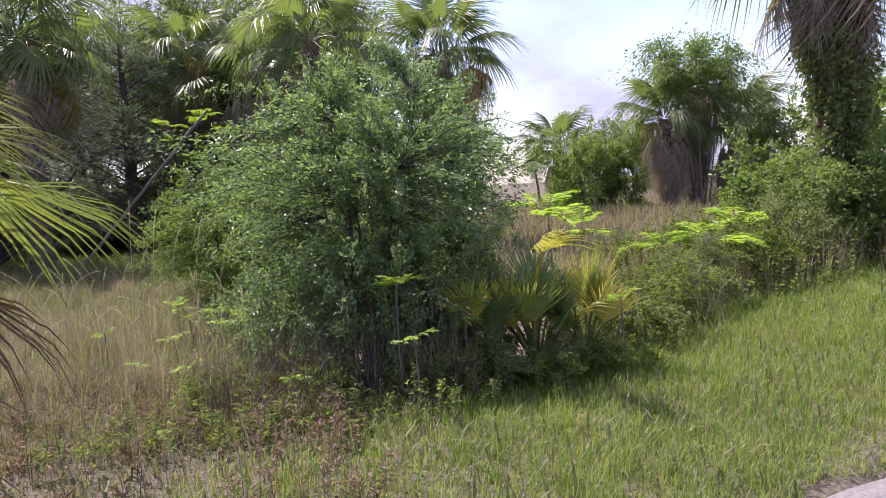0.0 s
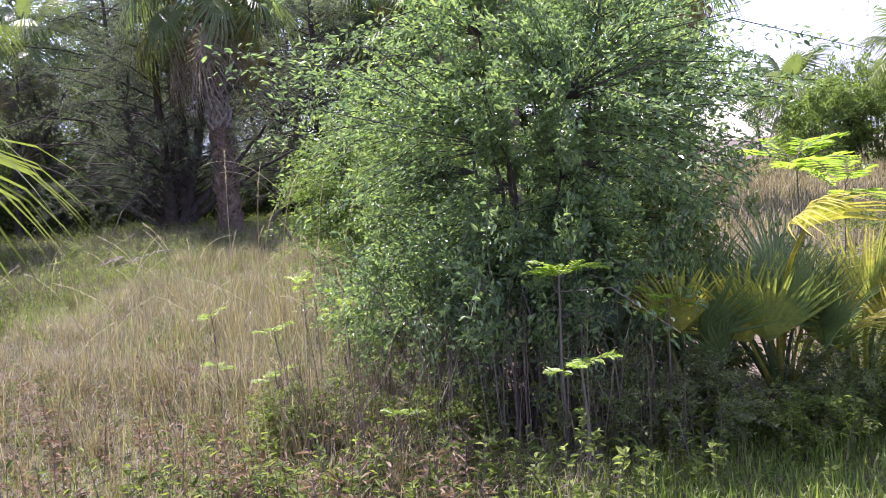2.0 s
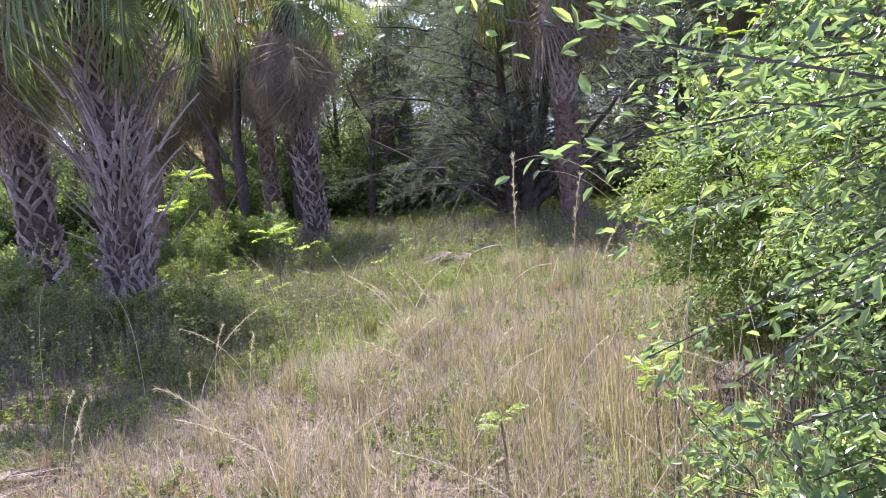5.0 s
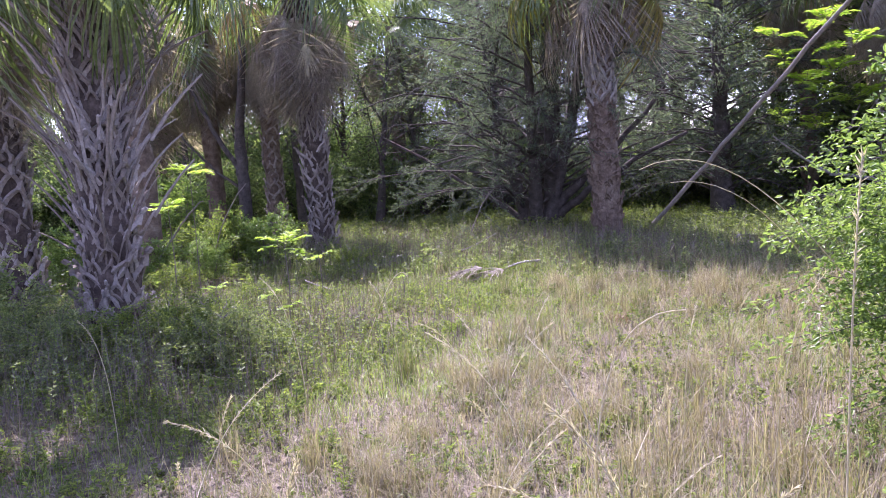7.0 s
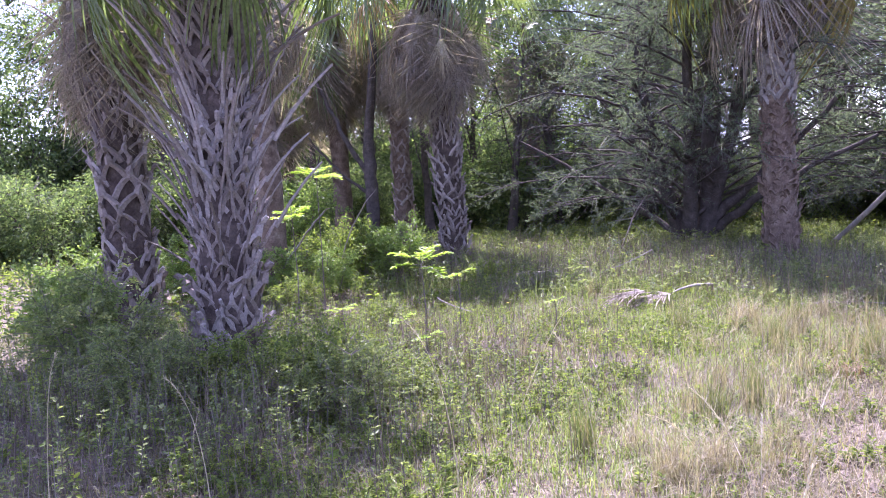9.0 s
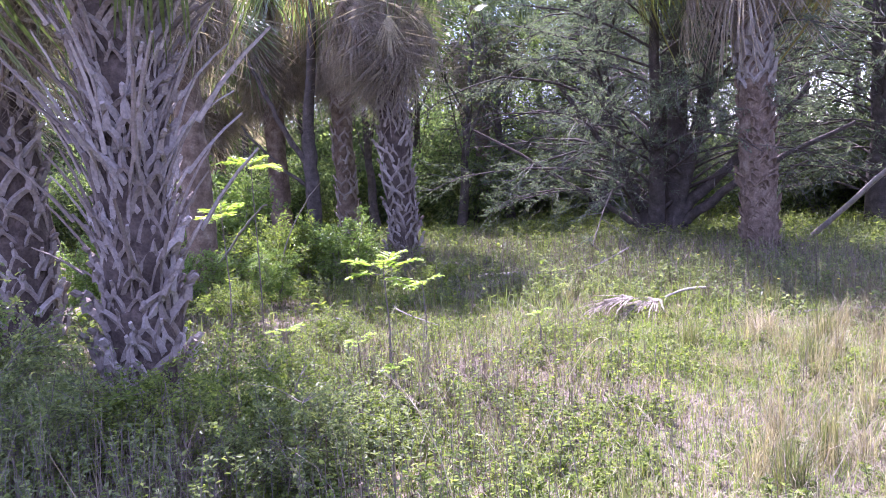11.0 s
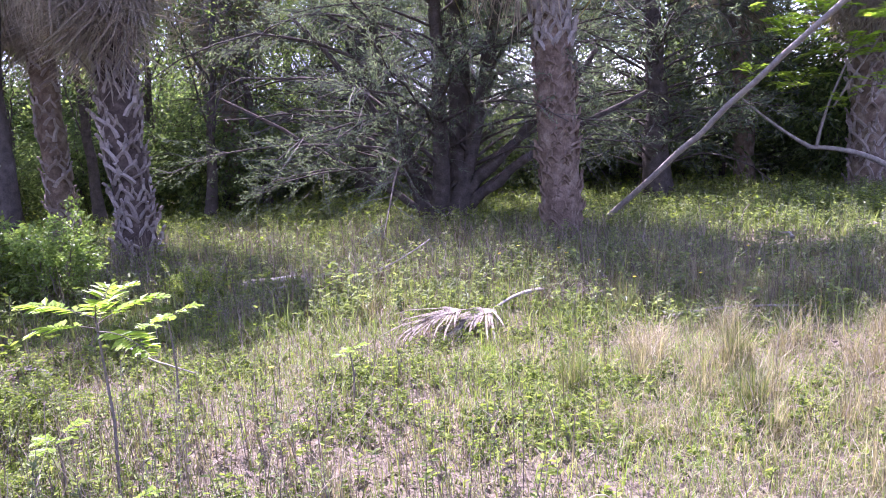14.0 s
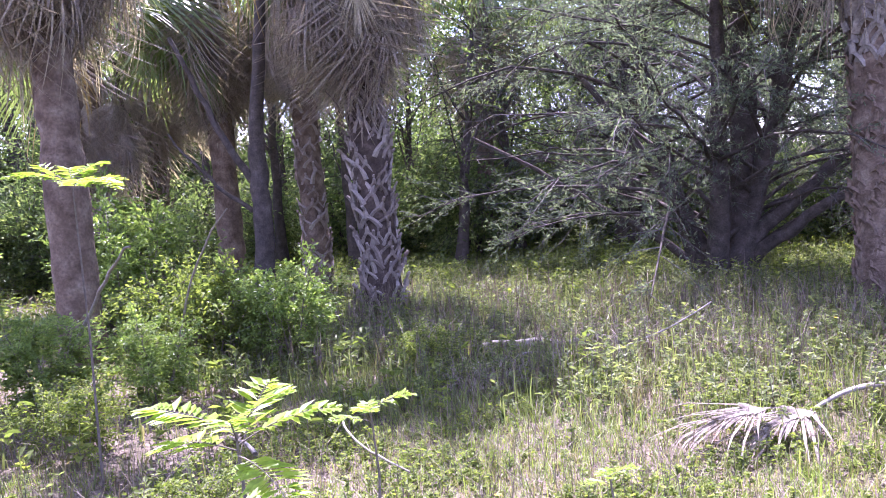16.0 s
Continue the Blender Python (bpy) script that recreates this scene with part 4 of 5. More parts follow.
# shrubs, by place: x, y, kind, scale, height factor
for x, y, k, s, sz in ((3.6, 7.2, 1, 0.9, 0.9), (4.3, 7.9, 0, 0.8, 0.9), (5.4, 8.6, 1, 1.1, 0.9), (6.4, 9.3, 0, 1.0, 1.0), (7.2, 10.0, 2, 1.0, 1.0), (8.6, 10.2, 2, 1.2, 1.1), (9.8, 10.8, 0, 1.2, 1.0), (7.6, 11.4, 2, 1.2, 1.0),
                       (5.8, 10.4, 1, 1.2, 0.9), (4.6, 10.0, 1, 1.0, 0.8), (10.4, 12.4, 2, 1.5, 1.2), (2.9, 6.6, 1, 0.9, 0.8),
                       (0.2, 5.6, 1, 0.55, 0.8), (0.6, 5.95, 3, 0.9, 1.2), (1.1, 6.1, 3, 0.9, 1.2), (0.1, 6.2, 3, 0.8, 1.2), (-0.2, 6.7, 3, 0.7, 1.2), (1.6, 6.5, 0, 0.9, 1.2), (-0.5, 5.8, 1, 0.6, 0.7), (2.3, 5.6, 1, 0.55, 0.6), (1.35, 5.5, 0, 0.5, 0.8), (1.8, 5.45, 1, 0.5, 0.7), (1.0, 5.6, 0, 0.5, 0.8), (2.05, 5.65, 0, 0.45, 0.8),
                       (-5.9, 10.45, 0, 0.62, 0.85), (-6.5, 10.75, 1, 0.75, 1.0), (-7.1, 10.5, 1, 0.8, 0.8), (-7.2, 11.9, 1, 0.45, 0.9), (-6.0, 11.0, 1, 0.7, 0.6), (-7.4, 9.9, 0, 0.8, 0.8), (-8.6, 10.2, 0, 1.0, 0.9), (-9.3, 10.4, 2, 0.7, 0.8), (-7.7, 12.9, 1, 0.6, 0.7), (-10.8, 11.4, 2, 0.7, 0.9),
                       (-9.9, 16.0, 2, 0.7, 0.9), (-10.7, 16.2, 2, 0.65, 0.9), (-8.6, 16.3, 1, 0.7, 0.7), (-10.8, 15.8, 1, 1.2, 1.0), (-10.8, 14.2, 2, 0.6, 0.8), (-9.6, 13.6, 1, 0.7, 0.8), (-12.4, 16.2, 2, 1.1, 1.0),
                       (-10.0, 14.6, 2, 0.5, 0.9), (-11.6, 13.4, 2, 0.7, 0.9), (10.0, 26.0, 2, 1.6, 1.2), (12.5, 30.5, 2, 1.8, 1.1), (13.6, 30.0, 2, 2.0, 1.2), (18.5, 27.5, 2, 2.0, 1.2), (17.8, 26.0, 0, 1.8, 1.0)):
    place("shrub", SHRUBS[k], x, y, (x * 77 + y * 31) % 360, s, ("dark green leafy shrub", "low weedy shrub with small leaves", "bright green leafy shrub", "leafy undershrub with glossy green leaves")[k], "shrub", "shrubs", sz=sz)

# climbing vine on the tall palm by the meadow, and on the clump
plant_thing("vine", crown_plant(241, 4, (0.55, 0.55, 1.9), 2.4, 6, 260, 30, (0.10, 0.06), 0.012, 0.004, 0.5, 0.25, 0.08, 0.3, 0.5, (M_TWIG, M_SHRUB), 0.2, 0.25, 0.5, 20), pose(8.2, 10.55, 0), "dark climbing vine round a palm trunk", "vine")
place("tree", crown_plant(242, 5, (2.3, 2.0, 1.1), 5.3, 6, 320, 28, (0.15, 0.06), 0.06, 0.01, 0.6, 0.2, 0.14, 0.4, 0.3, (M_TWIG, M_LIGHT), 0.3, 0.4, 0.5, 20), 15.3, 27.4, 0, 1.0, "feathery pale green tree growing through the palms", "tree")


# ---- feathery seedlings ----
def feather_mesh(seed, n, length, pinnae, mat):
    r = rng_of(seed)
    chunks = []
    P, D, U, L, W = [], [], [], [], []
    for i in range(n):
        a = 2.4 * i + r.normal(0, 0.3)
        el = radians(r.uniform(5, 50))
        d = np.array([math.cos(a) * math.cos(el), math.sin(a) * math.cos(el), math.sin(el)])
        Lr = length * r.uniform(0.75, 1.2)
        start = np.array([0, 0, -0.12 * i / n])
        end = start + d * Lr - np.array([0, 0, 0.3 * Lr])
        c = bezier(start, start + d * Lr * 0.6, end, 8)
        chunks.append(tube(c, np.linspace(0.003, 0.001, 8), 4, 1))
        side = unit(np.cross(d, [0, 0, 1.0]))
        for k in range(pinnae):
            t = 0.2 + 0.8 * k / pinnae
            p = (1 - t) ** 2 * start + 2 * t * (1 - t) * (start + d * Lr * 0.6) + t ** 2 * end
            for s in (-1, 1):
                P.append(p)
                D.append(side * s + d * 0.55 + np.array([0, 0, r.normal(-0.1, 0.15)]))
                U.append(np.array([0, 0, 1.0]) + r.normal(0, 0.15, 3))
                L.append(Lr * 0.30 * math.sin(math.pi * (0.15 + 0.8 * t)) * r.uniform(0.85, 1.1))
                W.append(Lr * 0.078)
    chunks.append(leaves(np.array(P), np.array(D), np.array(U), np.array(L), np.array(W), 0, 0.1))
    return chunks


FEATHER = [feather_mesh(251 + i, (7, 5, 9)[i], (0.42, 0.36, 0.5)[i], 16, M_FERN) for i in range(3)]


def seedling(x, y, h, k, rz, s=1.0):
    root = new("feathery_seedling")
    root.matrix_basis = pose(x, y, g(x, y), 0, 0, rz)
    part("stem", mesh_of("stem", [tube(np.array([[0, 0, -0.03], [0.02, 0.01, h * 0.5], [0, 0, h]]), [0.008, 0.006, 0.004], 6)], [M_TWIG]), root)
    part("foliage", mesh_of("foliage", FEATHER[k], [M_FERN, M_TWIG]), root, "bright yellow-green feathery leaves", pose(0, 0, h) @ Matrix.Scale(s, 4))["kind"] = "stuff"
    tagged(root, "slender seedling with bright feathery leaves", "seedling", "feathery seedlings")


for x, y, h, k, rz, s in ((-6.5, 12.1, 0.9, 0, 10, 1.4), (-6.85, 12.2, 0.32, 1, 80, 0.8), (-6.96, 13.3, 0.6, 1, 50, 1.0), (0.78, 5.05, 0.5, 1, 0, 0.8), (-0.34, 6.2, 0.6, 1, 120, 0.8), (1.25, 5.6, 0.7, 0, 60, 0.9), (0.75, 5.45, 0.85, 2, 200, 0.8),
                          (-8.9, 13.3, 1.75, 2, 90, 1.3), (-8.3, 12.3, 1.3, 2, 30, 1.1), (2.6, 7.6, 1.25, 2, 0, 1.1), (3.1, 8.0, 1.0, 0, 70, 1.1), (4.8, 8.4, 0.7, 2, 30, 1.2), (5.6, 9.2, 0.8, 2, 130, 1.2), (4.4, 8.8, 0.6, 2, 210, 1.2),
                          (-0.9, 6.7, 0.4, 1, 0, 0.7), (-1.6, 7.6, 0.35, 1, 60, 0.7), (-1.0, 8.0, 0.5, 0, 90, 0.8), (-6.1, 11.6, 0.35, 1, 60, 0.7), (-7.2, 11.8, 0.5, 1, 20, 0.8), (0.0, 5.3, 0.3, 1, 300, 0.6), (-0.5, 6.9, 0.42, 1, 200, 0.8), (-0.2, 6.45, 0.36, 0, 150, 0.7), (-0.75, 6.1, 0.3, 1, 30, 0.7), (0.1, 5.9, 0.36, 1, 80, 0.8), (-1.15, 6.35, 0.3, 1, 260, 0.6), (-0.6, 7.4, 0.46, 0, 310, 0.8), (-0.9, 7.9, 0.4, 1, 20, 0.7), (2.4, 5.5, 0.6, 1, 10, 0.8), (-6.0, 13.6, 0.3, 1, 40, 0.6)):
    seedling(x, y, h, k, rz, s * (0.58 if y < 14 and x < 2.5 else 1))


# ---- leaning pole, feathery tree, fallen fronds, sticks ----
def stick(name, pts, r0, r1, mat, label, category="branch", sides=9, group=""):
    pts = [np.array(p, float) for p in pts]
    c = bezier(pts[0], pts[1] * 2 - (pts[0] + pts[2]) / 2, pts[2], 14)
    c = c + rng_of(int(abs(c.sum()) * 100)).normal(0, r0 * 0.25, c.shape)
    ob = new(name, mesh_of(name, [tube(c, np.linspace(r0, r1, 14), sides)], [mat]))
    return tagged(ob, label, category, group)


stick("leaning_pole", ((-5.0, 21.2, -0.05), (-3.15, 19.65, 1.73), (-1.3, 18.1, 3.5)), 0.042, 0.03, M_PALE, "bare bleached trunk leaning into the trees", "dead trunk")
stick("fallen_log", ((-8.5, 16.9, 0.06), (-7.9, 17.1, 0.09), (-7.2, 17.5, 0.07)), 0.05, 0.035, M_PALE, "weathered grey log in the shade", "log")
stick("fallen_branch", ((-7.4, 16.6, 0.05), (-6.9, 17.0, 0.2), (-6.5, 17.5, 0.42)), 0.012, 0.006, M_PALE, "thin dead branch sticking out of grass")
stick("fallen_branch", ((-4.2, 15.4, 0.06), (-3.7, 15.6, 0.09), (-3.2, 15.7, 0.07)), 0.011, 0.007, M_PALE, "pale stick lying in dry grass")
stick("fallen_branch", ((-8.2, 14.6, 0.10), (-7.7, 14.1, 0.13), (-7.2, 13.9, 0.08)), 0.008, 0.005, M_PALE, "pale stick lying among weeds")
stick("dead_branch", ((-10.6, 15.3, 0.1), (-9.9, 14.9, 0.9), (-9.2, 14.7, 1.5)), 0.012, 0.006, M_PALE, "thin bleached branch leaning out of shrubs")
stick("dead_branch", ((-11.0, 14.5, 0.3), (-10.0, 14.2, 1.0), (-9.4, 14.0, 1.3)), 0.018, 0.008, M_PALE, "thin bleached branch leaning out of shrubs")


def feather_tree():
    root = new("feathery_tree")
    root.matrix_basis = pose(-0.42, 0.9, 0.15) @ Matrix.Scale(0.9, 4)
    for a, b, c, r in (((0.6, 25.4, -0.35), (0.0, 25.0, 0.75), (-1.5, 24.6, 0.85), 0.07), ((-1.45, 24.6, 0.85), (-1.9, 24.5, 1.1), (-2.6, 24.3, 1.75), 0.035), ((-1.35, 24.6, 0.86), (-1.3, 24.5, 1.4), (-0.9, 24.4, 2.3), 0.03), ((-1.1, 24.6, 1.5), (-0.7, 24.4, 2.2), (-0.2, 24.3, 3.0), 0.022)):
        pts = [np.array(q, float) for q in (a, b, c)]
        part("branch", mesh_of("branch", [tube(bezier(*pts, 12), np.linspace(r, r * 0.5, 12), 8)], [M_PALE]), root)
    for x, y, z, k, s in ((-1.7, 24.4, 2.0, 2, 1.5), (-0.9, 24.3, 2.5, 2, 1.7), (-0.2, 24.3, 3.0, 2, 1.8), (-1.4, 24.3, 3.1, 2, 1.6), (-2.4, 24.2, 2.2, 0, 1.2), (-1.0, 24.2, 3.6, 2, 1.6), (-0.5, 24.2, 1.9, 0, 1.4), (-1.9, 24.2, 2.9, 2, 1.4), (-1.1, 24.2, 1.6, 0, 1.0), (-2.5, 23.9, 3.9, 2, 1.3), (-1.5, 23.9, 4.1, 2, 1.4), (-1.6, 23.8, 2.6, 0, 1.3), (-2.3, 23.9, 3.4, 0, 1.3), (-0.5, 24.3, 2.4, 2, 1.2)):
        part("foliage", mesh_of("foliage", FEATHER[k], [M_FERN, M_TWIG]), root, m=pose(x, y, z, 0, 0, x * 100) @ Matrix.Scale(0.95 * s, 4))["kind"] = "stuff"
    tagged(root, "small crooked tree with pale branches and feathery leaves", "tree")


feather_tree()

def hanging_dead(x, y, z):
    """Bleached flower stalk and small dry fan caught in the palm's skirt."""
    root = new("dead_flower_stalk")
    root.matrix_basis = pose(x, y, z)
    for a, b, c, r in (((-0.5, 0, 0.35), (-0.1, 0, 0.2), (0.35, 0.05, -0.2), 0.014), ((-0.25, 0, 0.25), (0.05, 0, 0.1), (0.2, 0.02, -0.22), 0.01), ((-0.1, 0, 0.18), (0.15, 0, 0.12), (0.45, 0.04, 0.02), 0.008), ((0.05, 0, 0.06), (0.25, 0, -0.15), (0.55, 0.04, -0.4), 0.007)):
        part("branch", mesh_of("branch", [tube(bezier(np.array(a), np.array(b), np.array(c), 8), np.linspace(r, r * 0.5, 8), 6)], [M_STALK]), root)
    tagged(root, "bleached branched flower stalk hanging from a palm", "flower stalk")


hanging_dead(-10.2, 18.25, 3.95)
stick("arching_stalk", ((-1.15, 9.4, 0.8), (-1.62, 9.2, 1.42), (-2.05, 9.05, 1.5)), 0.003, 0.0015, M_STALK, "pale arching grass stalk beside the bush", "grass stalk", 6)
stick("arching_stalk", ((-1.2, 9.5, 0.6), (-1.55, 9.3, 1.25), (-1.95, 9.2, 1.43)), 0.0025, 0.0012, M_STALK, "pale arching grass stalk beside the bush", "grass stalk", 6)
stick("bent_stalk", ((-4.85, 10.9, 0.0), (-4.55, 10.95, 0.65), (-4.4, 11.0, 0.7)), 0.003, 0.0015, M_STALK, "bent dry grass stalk in the clearing", "grass stalk", 6)
stick("bent_stalk", ((-2.3, 9.0, 0.0), (-2.2, 9.1, 0.65), (-1.9, 9.2, 0.85)), 0.005, 0.003, M_STALK, "bent dry grass stalk in the clearing", "grass stalk", 6)

FALLEN = frond_mesh("fallen_frond", 51, 0.62, 0.72, segs=34, spread=46, droop=0.04, tip_droop=0.4, costa=0.45, fold=0.3, ragged=0.6, seg_w=1.5, mat=M_BLEACHED, mat_p=M_PALE, split=0.1)
for x, y, rz, s, z, lab in ((-5.17, 15.94, 240, 1.0, 0.14, "bleached fallen palm frond lying on weeds"), (-5.3, 15.6, 226, 0.9, 0.2, "crumpled dry fallen palm frond lying on weeds"), (-2.85, 18.0, 88, 0.85, 0.24, "bleached fallen palm frond in dry grass"), (-1.15, 19.7, 170, 0.7, 0.15, "bleached fallen palm frond in dry grass"), (-3.75, 6.3, 125, 0.95, 0.10, "straw-coloured fallen palm frond"), (-4.1, 6.35, 105, 0.8, 0.14, "straw-coloured crumpled palm frond"),
                            (-7.9, 16.6, 30, 0.6, 0.08, "grey fallen palm frond in the shade"), (-4.6, 16.9, 200, 0.6, 0.06, "grey fallen palm frond in the shade"), (-8.3, 13.9, 150, 0.7, 0.10, "dry fallen palm frond under shrubs"), (-6.3, 17.3, 100, 0.5, 0.06, "grey fallen palm frond in the shade")):
    ob = new("fallen_frond", FALLEN[0])
    if "crumpled" not in lab:
        part("petiole", FALLEN[1], ob)
    ob.matrix_basis = pose(x, y, g(x, y) + z, 0, 3, rz) @ Matrix.Diagonal((s, 1.15 * s, 0.9 * s, 1))
    tagged(ob, lab, "palm frond", "fallen fronds")


# ---- grasses and weeds ----
def scatter(n, x0, x1, y0, y1, rng, density):
    """n places in a box, kept by a density between 0 and 1."""
    x, y = rng.uniform(x0, x1, n), rng.uniform(y0, y1, n)
    k = rng.uniform(0, 1, n) < density(x, y)
    return x[k], y[k]


def patchy(x, y, f, ph):
    return 0.5 + 0.25 * (np.sin(f * x + ph) + np.sin(f * 1.3 * y + 2 * ph + 0.7 * x)) + 0.18 * np.sin(f * 2.7 * x - f * 2.1 * y + ph)


def near_bush(x, y):
    return np.maximum(np.maximum(1 - np.hypot(x - 0.78, y - 6.6) / 1.6, 1 - np.hypot(x + 0.35, y - 9.7) / 1.4), 0)


def grass(name, mat, n, box, density, h, w, lean, seed, label, clump=0):
    r = rng_of(seed)
    x, y = scatter(n, *box, r, density)
    if clump:
        x, y = np.repeat(x, clump), np.repeat(y, clump)
        x, y = x + r.normal(0, 0.035, len(x)), y + r.normal(0, 0.035, len(x))
    m = road_side(x, y) > 0.02
    x, y = x[m], y[m]
    k = len(x)
    dist = np.minimum(np.hypot(x + 2, y - 6), np.hypot(x + 4.5, y - 10))
    ww = r.uniform(*w, k) * np.clip(dist / 7, 0.8, 2.2)
    p = np.stack([x, y, gz(x, y) - 0.01], 1)
    ob = new(name, mesh_of(name, [blades(p, r.uniform(*h, k) * r.uniform(0.6, 1.1, k), ww, np.abs(r.normal(lean, 0.45, k)), r)], [mat]))
    tagged(ob, label, "grass", kind="stuff")


def lawn_zone(x, y):
    s = road_side(x, y)
    return np.clip((2.7 + 0.15 * x - s) / 0.5, 0, 1) * (s > 0) * np.clip(0.35 + 0.35 * (x + 0.2), 0.12, 1)


def dry_zone(x, y):
    s = road_side(x, y)
    return np.clip((s - 2.2) / 0.8, 0, 1) * np.clip((x + 4.6 + 0.5 * np.sin(y)) / 0.8, 0.03, 1) * np.clip((17.5 - y) / 2, 0, 1) * (0.25 + 0.75 * np.clip(patchy(x, y, 1.7, 0.4), 0, 1))


def weed_zone(x, y):
    s = road_side(x, y)
    return np.clip((s - 2.0) / 0.8, 0, 1) * np.clip(0.55 + np.clip((-x - 3.3) / 1.5, 0, 0.8), 0, 1) * np.clip(3.4 * patchy(x, y, 2.3, 1.1) * patchy(x, y, 5.1, 0.3) - 0.45, 0.03, 1)


grass("lawn", M_LAWN, 300000, (-1.5, 10, 1.5, 10), lawn_zone, (0.06, 0.16), (0.005, 0.009), 0.65, 401, "short bright green roadside grass")
grass("lawn_straw", M_DRY, 60000, (-2, 9, 1.5, 9), lambda x, y: np.clip(1.9 * patchy(x, y, 1.7, 3.3) - 0.75, 0.02, 1) * (road_side(x, y) < 2.9), (0.05, 0.12), (0.004, 0.007), 1.6, 435, "dry straw in the roadside grass")
grass("verge_grass", M_MIXED, 60000, (-4, 10, 0, 7), lambda x, y: np.clip(1.15 - lawn_zone(x, y), 0.15, 1) * (road_side(x, y) < 3.2), (0.06, 0.2), (0.004, 0.008), 0.7, 402, "half-dry verge grass")
grass("dry_grass", M_DRY, 2900, (-5.5, 1.2, 4.8, 15), lambda x, y: dry_zone(x, y) * (near_bush(x, y) < 0.25), (0.08, 0.38), (0.0025, 0.0045), 1.3, 403, "straw-coloured bunch grass", 10)
grass("tall_dry_grass", M_DRY, 600, (-2.6, 0.2, 5.2, 9), lambda x, y: dry_zone(x, y) * np.clip(1.2 - np.hypot(x + 1.0, y - 6.6) / 2.0, 0, 1), (0.45, 0.95), (0.003, 0.005), 0.75, 404, "tall thin straw stems by the bush", 8)
grass("meadow_grass", M_DRY, 60000, (2, 26, 7, 44), lambda x, y: np.clip((road_side(x, y) - 3.2) / 1, 0, 1) * (y > 0.8 * x), (0.3, 0.65), (0.006, 0.012), 0.4, 405, "dry meadow grass beyond the shrubs")
grass("clearing_grass", M_MIXED, 250000, (-12, 1.5, 5, 20), lambda x, y: 0.8 * (near_bush(x, y) < 0.5) * np.clip(0.4 + 0.6 * patchy(x, y, 1.1, 2.0), 0.2, 1), (0.05, 0.2), (0.004, 0.007), 0.9, 406, "low mixed green and dry grass")
grass("shade_grass", M_SHRUB, 60000, (-16, 2, 15, 27), lambda x, y: 0.9 * (np.hypot(x + 2.8, y - 19.1) > 0.7), (0.12, 0.38), (0.006, 0.011), 0.5, 407, "grey-green grass under the trees")
grass("bunch_grass", M_DRY, 300, (-4.4, 0.3, 5.0, 11.0), lambda x, y: dry_zone(x, y) * (near_bush(x, y) < 0.2), (0.22, 0.48), (0.0018, 0.0032), 1.0, 433, "soft pale bunch grass bent by the wind", 110)
grass("far_bunch_grass", M_DRY, 150, (-4.6, -1.2, 13.5, 17.8), lambda x, y: np.clip(patchy(x, y, 1.9, 0.6) + 0.2, 0, 1), (0.22, 0.5), (0.003, 0.005), 0.9, 434, "pale bunch grass before the shade", 90)
grass("grass_clumps", M_DRY, 500, (-7, 1, 8, 18), lambda x, y: np.clip(dry_zone(x, y) + 0.05, 0, 1) * (patchy(x, y, 3.1, 0.2) > 0.55), (0.25, 0.5), (0.003, 0.005), 0.5, 408, "tufts of bunch grass", 60)


def weeds(name, mat, n, per, box, density, h, leaf, seed, label, stems=True):
    """Low leafy weeds: a stem with leaves up its length."""
    r = rng_of(seed)
    x, y = scatter(n, *box, r, density)
    m = (road_side(x, y) > 0.3) & (near_bush(x, y) < 0.75)
    x, y = x[m], y[m]
    k = len(x)
    H = r.uniform(*h, k) * r.uniform(0.5, 1, k)
    base = np.stack([x, y, gz(x, y) - 0.01], 1)
    top = base + np.stack([r.normal(0, 0.15, k) * H, r.normal(0, 0.15, k) * H, H], 1)
    t = r.uniform(0.15, 1, (k, per, 1)) ** 0.7
    p = (base[:, None] * (1 - t) + top[:, None] * t).reshape(-1, 3)
    n2 = k * per
    a = r.uniform(0, 2 * np.pi, n2)
    d = np.stack([np.cos(a), np.sin(a), r.uniform(-0.1, 0.8, n2)], 1)
    up = unit(np.stack([r.normal(0, 0.4, n2), r.normal(0, 0.4, n2), np.ones(n2)], 1))
    sc = r.uniform(0.6, 1.3, n2)
    chunks = [oval_leaves(p, d, up, leaf[0] * sc, leaf[1] * sc)]
    if stems:
        chunks.append(many_tubes(base, (base + top) / 2, top, np.full(k, 0.003), np.full(k, 0.0015), 1))
    ob = new(name, mesh_of(name, chunks, [mat, M_TWIG]))
    tagged(ob, label, "weeds", kind="stuff")


weeds("low_weeds", M_WEED, 32000, 19, (-9.5, 0.5, 5.5, 16.5), weed_zone, (0.03, 0.19), (0.029, 0.0145), 421, "low leafy green weeds")
weeds("shade_weeds", M_SHRUB, 9500, 16, (-14, 1, 14.5, 24), lambda x, y: np.clip((y - 15 - 0.2 * np.sin(2 * x)) / 1.2, 0, 1) * (np.hypot(x + 2.8, y - 19.1) > 0.8), (0.15, 0.45), (0.048, 0.02), 422, "dark weeds in the shade of the trees")
weeds("palm_herbs", M_WEED, 1700, 18, (-10, -4.2, 8, 13.5), lambda x, y: np.clip(1.1 - np.hypot(x + 6.8, y - 10.8) / 2.8, 0, 1), (0.2, 0.55), (0.033, 0.0165), 428, "yellow-green herbs among the dead stems")
weeds("sunny_weeds", M_WEED, 4500, 14, (-22, 6, 20.5, 32), lambda x, y: np.ones_like(x), (0.15, 0.45), (0.085, 0.036), 423, "sunlit weeds behind the trees")
